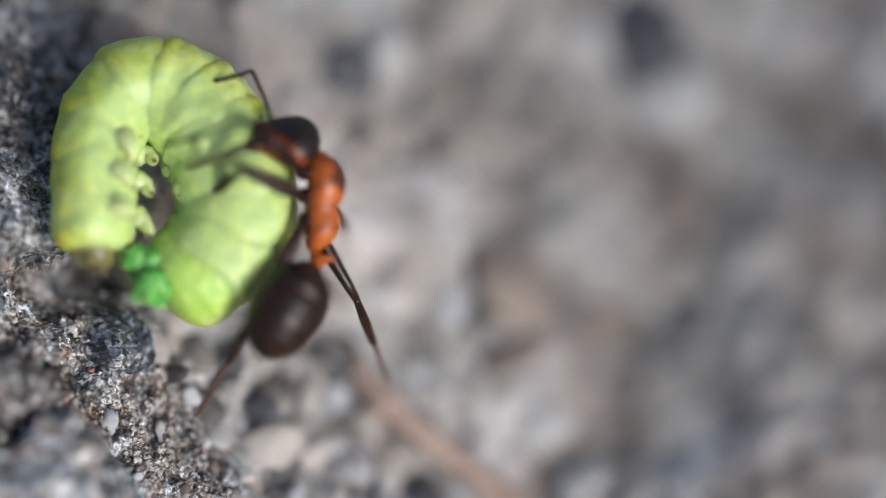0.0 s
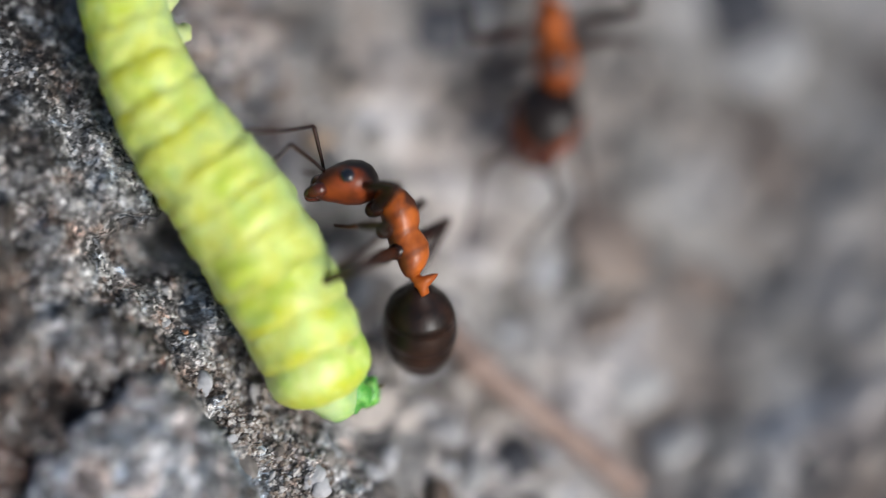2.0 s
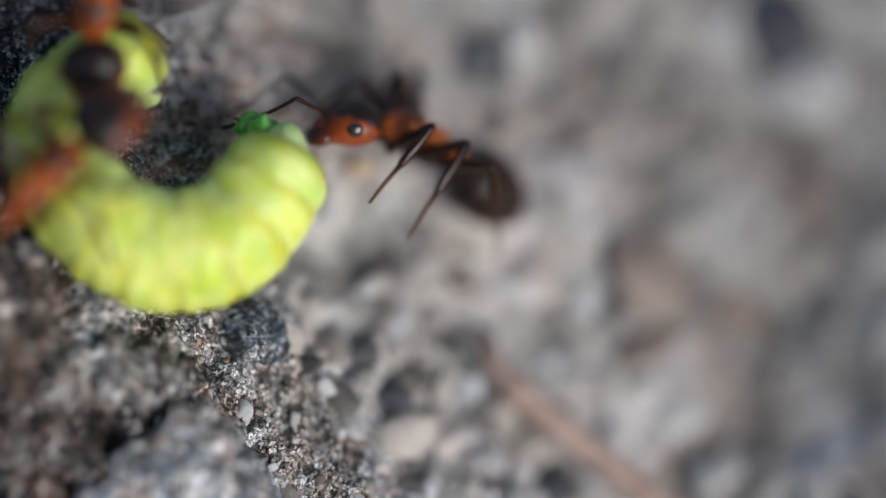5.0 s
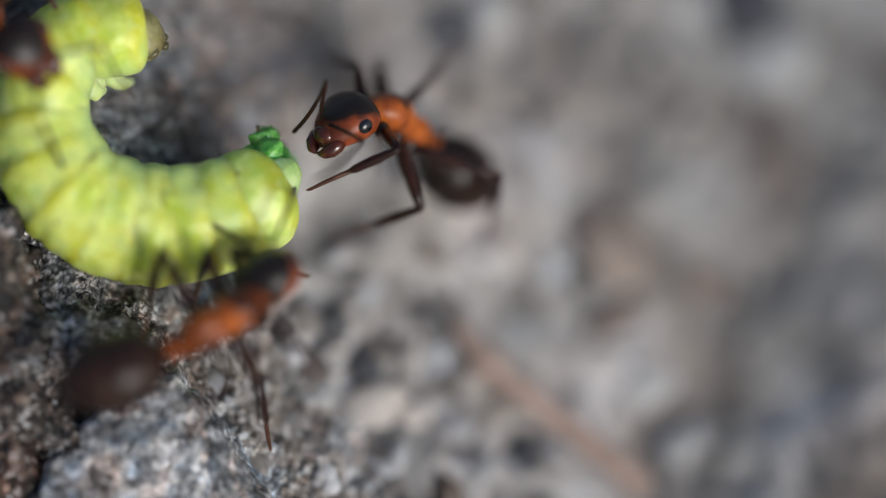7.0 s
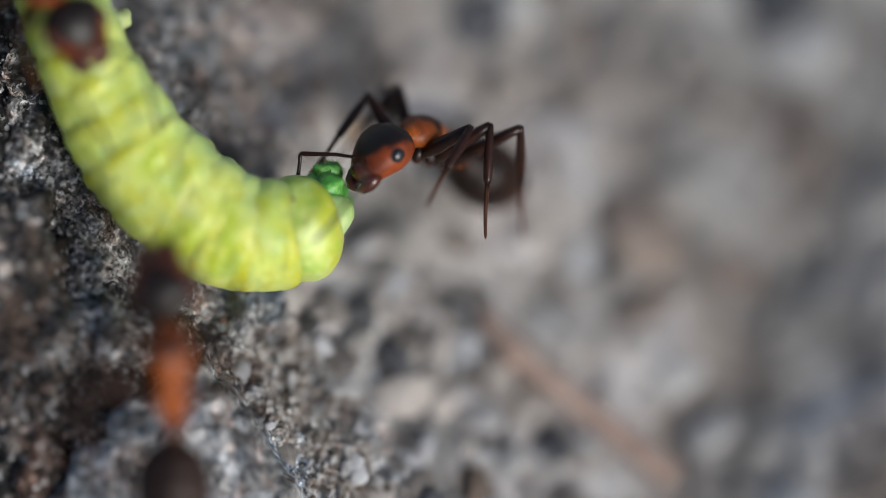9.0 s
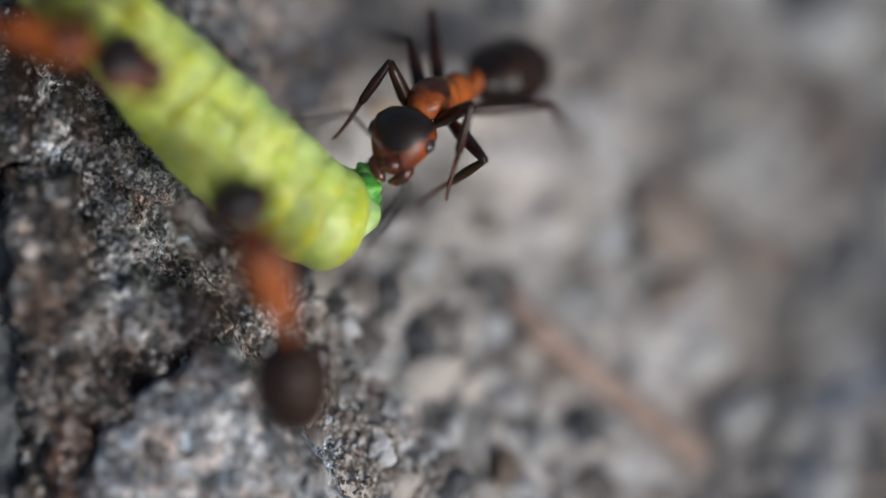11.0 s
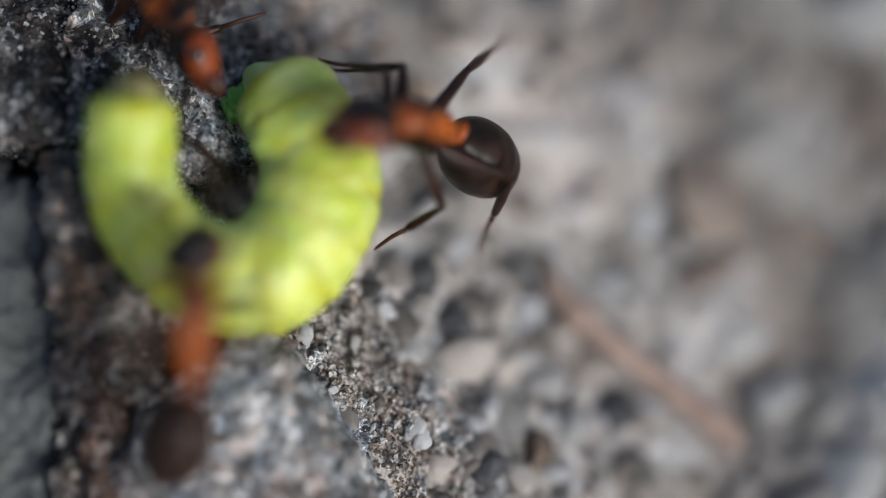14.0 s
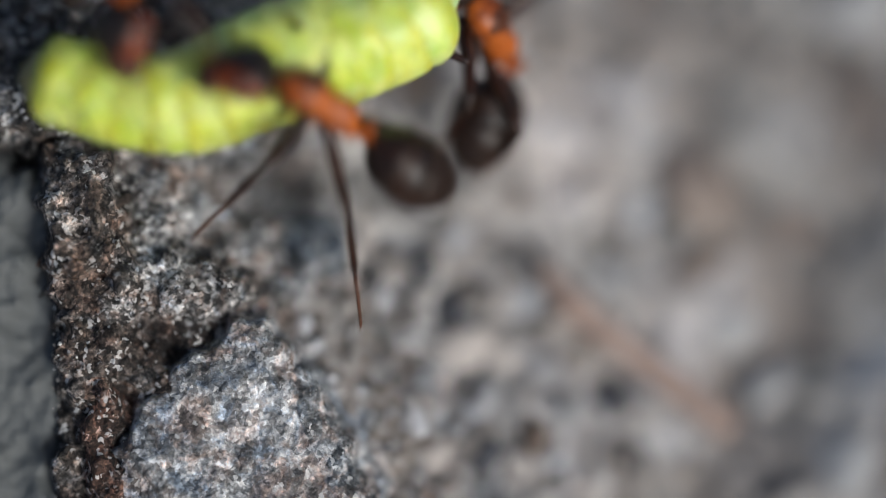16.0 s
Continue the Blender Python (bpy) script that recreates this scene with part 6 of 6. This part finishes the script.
build_slab([(-11.6, -3.0), (-9.2, -3.1), (-7.6, -2.9), (-7.1, -2.5), (-7.7, -2.0), (-9.0, -1.5), (-10.6, -1.6)], lambda u, v: 1.95 - 0.15 * (u + 9) - 0.08 * (v + 2) + 0.35 * fractal(u, v, 0.8, 2.1, 4), 6.5, DARK_GRAIN, "dark grey grainy block of rock", 0.065, 0.8)
build_slab([(-11.8, -1.9), (-9.3, -2.0), (-9.2, -1.2), (-10.2, -0.4), (-10.7, 0.8), (-11.0, 2.3), (-12.2, 2.3)], lambda u, v: 2.55 - 0.16 * (v + 1) + 0.45 * fractal(u, v, 0.9, 7.1, 4), 21.5, EARTH, "dark brown ridge of crumbly rock", 0.07, 0.9)
build_slab([(-11.0, -5.1), (-9.0, -5.0), (-8.2, -4.3), (-7.4, -3.5), (-7.3, -2.8), (-9.0, -2.8), (-11.0, -2.8)], lambda u, v: 1.75 - 0.25 * (u + 9) + 0.5 * fractal(u, v, 0.9, 3.1, 4), 25.5, DARK_EARTH, "dark brown crumbly rock wedged between grey pieces", 0.07, 0.9)
build_slab([(-11.8, -9.4), (-10.8, -9.4), (-10.8, -2.4), (-11.8, -2.2)], lambda u, v: 2.2 + 0.5 * fractal(u, v, 0.9, 9.7, 4), 35.5, EARTH, "dark brown crumbly edge of the rock", 0.08, 0.5)
build_slab([(-11.8, -2.6), (-10.5, -2.6), (-10.8, 1.0), (-11.8, 1.2)], lambda u, v: 2.3 + 0.5 * fractal(u, v, 0.9, 9.7, 4), 38.5, EARTH, "dark brown crumbly edge of the rock", 0.08, 0.5)
build_slab([(-11.05, -9.4), (-10.5, -9.4), (-10.35, -5.0), (-10.95, -4.8)], lambda u, v: 2.5 + 0.5 * fractal(u, v, 1.0, 8.1, 4), 28.5, BARK, "dark reddish brown strip of bark in a rock joint", 0.08, 0.9)
build_slab([(-16.5, -9.4), (-12.0, -9.4), (-11.9, -3.0), (-12.0, 0.6), (-16.5, 0.9)], lambda u, v: 1.6 - 0.12 * (u + 12) + 0.3 * fractal(u, v, 0.5, 6.1, 4), 31.5, SIDE_STONE, "smooth bluish grey stone lying beside the rock", 0.12, 0.6)
build_slab([(-15.5, 8.6), (-15.3, 1.6), (-11.2, 1.6), (-9.6, 1.3), (-9.4, 4.5), (-9.8, 8.6)], lambda u, v: 2.1 - 0.5 * (v - 0.7) - 0.3 * (max(u, -12.5) + 11) + 0.35 * fractal(u, v, 0.6, 9.1, 4), 11.5, DARK_ROCK, "blackish grainy block of rock", 0.075, 0.9)
build_slab([(-10.2, 8.6), (-10.0, 1.4), (-8.8, 1.0), (-7.1, 1.2), (-6.5, 3.6), (-6.7, 8.6)], lambda u, v: 1.9 - 0.5 * (v - 0.7) - 0.3 * (u + 11) + 0.35 * fractal(u, v, 0.6, 9.1, 4), 17.5, DUSTY_ROCK, "dusty grey block of rock", 0.075, 0.9)
build_slab([(-6.9, 8.6), (-6.7, 2.4), (-5.4, 1.4), (-4.3, 2.6), (-3.8, 5.0), (-4.4, 8.6)], lambda u, v: 0.75 - 0.8 * slope(u, v) + 0.35 * fractal(u, v, 0.7, 5.1, 4), 14.5, BROWN_ROCK, "brown earthy lump of rock", 0.09, 0.9)
build_twig()
SHAPES = [mesh_of(pebble_mesh(k), "pebble", PEBBLE) for k in range(6)]


def special(u, v, r, material, label, name="pebble", stretch=(1, 1, 1), sink=0.25, category="pebble"):
    data = mesh_of(pebble_mesh(u * 3 + v), name, material)
    return place_pebble(data, u, v, r, label=label, name=name, stretch=stretch, sink=sink, category=category)


special(-1.9, -3.0, 0.74, DARK_STONE, "small dark grey stone among pale grit", stretch=(0.8, 1.1, 1))
special(-5.6, -1.2, 1.05, BLUE_STONE, "bluish black stone bedded in the rock slope", stretch=(1.4, 1.0, 0.7), sink=0.68)
special(-1.05, -6.75, 0.55, DARK_STONE, "small black stone among pale grit")
special(0.15, -6.3, 0.6, BROWN_STONE, "brown earthy crumb on the soil", name="soil_crumb", category="soil")
special(-2.8, 2.9, 0.42, TAN_STONE, "pale tan rounded grain on the rock")
special(-9.7, 3.05, 0.22, TAN_STONE, "small tan seed on the rock", name="seed", stretch=(0.6, 1.1, 0.6), category="seed")
special(-6.2, -1.95, 0.12, ORANGE_STONE, "tiny orange mineral grain on the rock")
special(-9.85, -5.1, 0.16, ORANGE_STONE, "tiny orange mineral grain on the rock")
special(-9.05, -6.2, 0.2, PALE_STONE, "tiny white quartz grain on the rock")
special(-2.75, -5.9, 0.34, PALE_STONE, "white quartz pebble on the soil")
special(-3.6, -2.7, 0.36, PALE_STONE, "white quartz pebble on the soil")
special(-1.1, -5.2, 0.5, PALE_STONE, "white quartz pebble on the soil")
special(-1.69, -3.93, 0.75, PINK_STONE, "pale pinkish stone half sunk in the soil", stretch=(1.3, 1.0, 0.7), sink=0.45)
special(-0.58, -4.15, 0.5, PINK_STONE, "pale pinkish stone half sunk in the soil", stretch=(1.3, 1.0, 0.7), sink=0.45)
special(-2.37, -6.72, 0.55, PINK_STONE, "pale pinkish stone half sunk in the soil", stretch=(1.3, 1.0, 0.7), sink=0.45)
special(-2.94, -5.65, 0.32, PALE_STONE, "white quartz pebble half sunk in the soil", stretch=(1.3, 1.0, 0.7), sink=0.45)
special(-1.4, -5.53, 0.36, PALE_STONE, "white quartz pebble half sunk in the soil", stretch=(1.3, 1.0, 0.7), sink=0.45)
special(-3.13, -2.57, 0.28, PALE_STONE, "white quartz pebble half sunk in the soil", stretch=(1.3, 1.0, 0.7), sink=0.45)
special(-0.3, -6.79, 0.5, PINK_STONE, "pale pinkish stone half sunk in the soil", stretch=(1.3, 1.0, 0.7), sink=0.45)
special(-1.01, -2.22, 0.5, PINK_STONE, "pale pinkish stone half sunk in the soil", stretch=(1.3, 1.0, 0.7), sink=0.45)
# larger stones of the far soil
for u, v, r, material, tone in ((4.6, 0.4, 1.25, SOIL_STONE, "brown"), (4.4, -1.6, 0.7, SOIL_STONE, "brown"), (7.6, 6.4, 1.3, DARK_STONE, "dark grey"), (0.2, 5.7, 0.7, DARK_STONE, "dark grey"), (2.7, 5.2, 0.6, SOIL_STONE, "brown"), (5.2, -3.4, 1.0, GREY_STONE, "pale"), (8.2, -7.0, 1.1, GREY_STONE, "pale"), (1.2, 6.0, 0.9, GREY_STONE, "pale"), (8.3, 4.9, 1.1, GREY_STONE, "pale"), (6.0, -4.9, 0.9, GREY_STONE, "pale"), (6.6, -0.8, 1.0, SOIL_STONE, "brown"), (-0.4, 0.2, 0.5, SOIL_STONE, "brown"), (2.0, -4.9, 0.7, DARK_STONE, "dark grey"), (0.9, -5.6, 0.7, GREY_STONE, "pale")):
    special(u, v, r, material, tone + " stone half sunk in the soil", sink=0.6, stretch=(random.uniform(1.2, 1.7), random.uniform(0.9, 1.3), 0.7))
for n in range(170):
    u, v = random.uniform(-4, 13), random.uniform(-7.5, 8)
    if slope(u, v) > 3.2 and random.random() < (1.0 if u < 3 else 0.35):
        place_pebble(random.choice(SHAPES), u, v, random.uniform(0.2, 0.7) * (0.5 + 0.5 * random.random()), label="small grey or brown pebble on the soil", group="pebbles on the soil", sink=0.45)
FLAKES = [mesh_of(pebble_mesh(20 + k, 0.6), "stone_chip", PEBBLE) for k in range(6)]
for n in range(280):
    u, v = random.uniform(-7, 3.5), random.uniform(-7.5, 6)
    if -0.6 < slope(u, v) < 6.5:
        place_pebble(random.choice(FLAKES), u, v, random.uniform(0.10, 0.40) * (0.5 + 0.5 * random.random()), label="tiny angular grey, black or white stone chip", group="stone chips on the slope", sink=0.4, name="stone_chip", category="stone chip", stretch=(random.uniform(0.8, 1.5), random.uniform(0.7, 1.1), 0.9))
for n in range(110):
    u, v = random.uniform(-4.8, 3.0), random.uniform(-7.5, -0.5)
    if 1.3 < slope(u, v) < 6.0:
        place_pebble(random.choice(FLAKES), u, v, random.uniform(0.28, 0.62), label="angular grey, black or white stone chip", group="stone chips on the slope", sink=0.5, name="stone_chip", category="stone chip", stretch=(random.uniform(0.9, 1.4), random.uniform(0.8, 1.1), 0.9))
build_grit("grit", 14000, anywhere, (0.025, 0.075), GRIT, "loose grey, black and white sand grains on the rock")
build_grit("sand", 4500, along_crest, (0.03, 0.085), SAND, "pale coarse sand along the crest of the rock")
CATERPILLAR = build_caterpillar()
ant_meshes()
A = build_ant("red and black wood ant gripping the caterpillar", 1.1, 0.86)
B = build_ant("red and black wood ant biting the caterpillar's tail end", 1.12, 0.88)
C = build_ant("red and black wood ant climbing on the caterpillar", 1.1, 0.92)
E = build_ant("red and black wood ant walking over the soil")
motions()
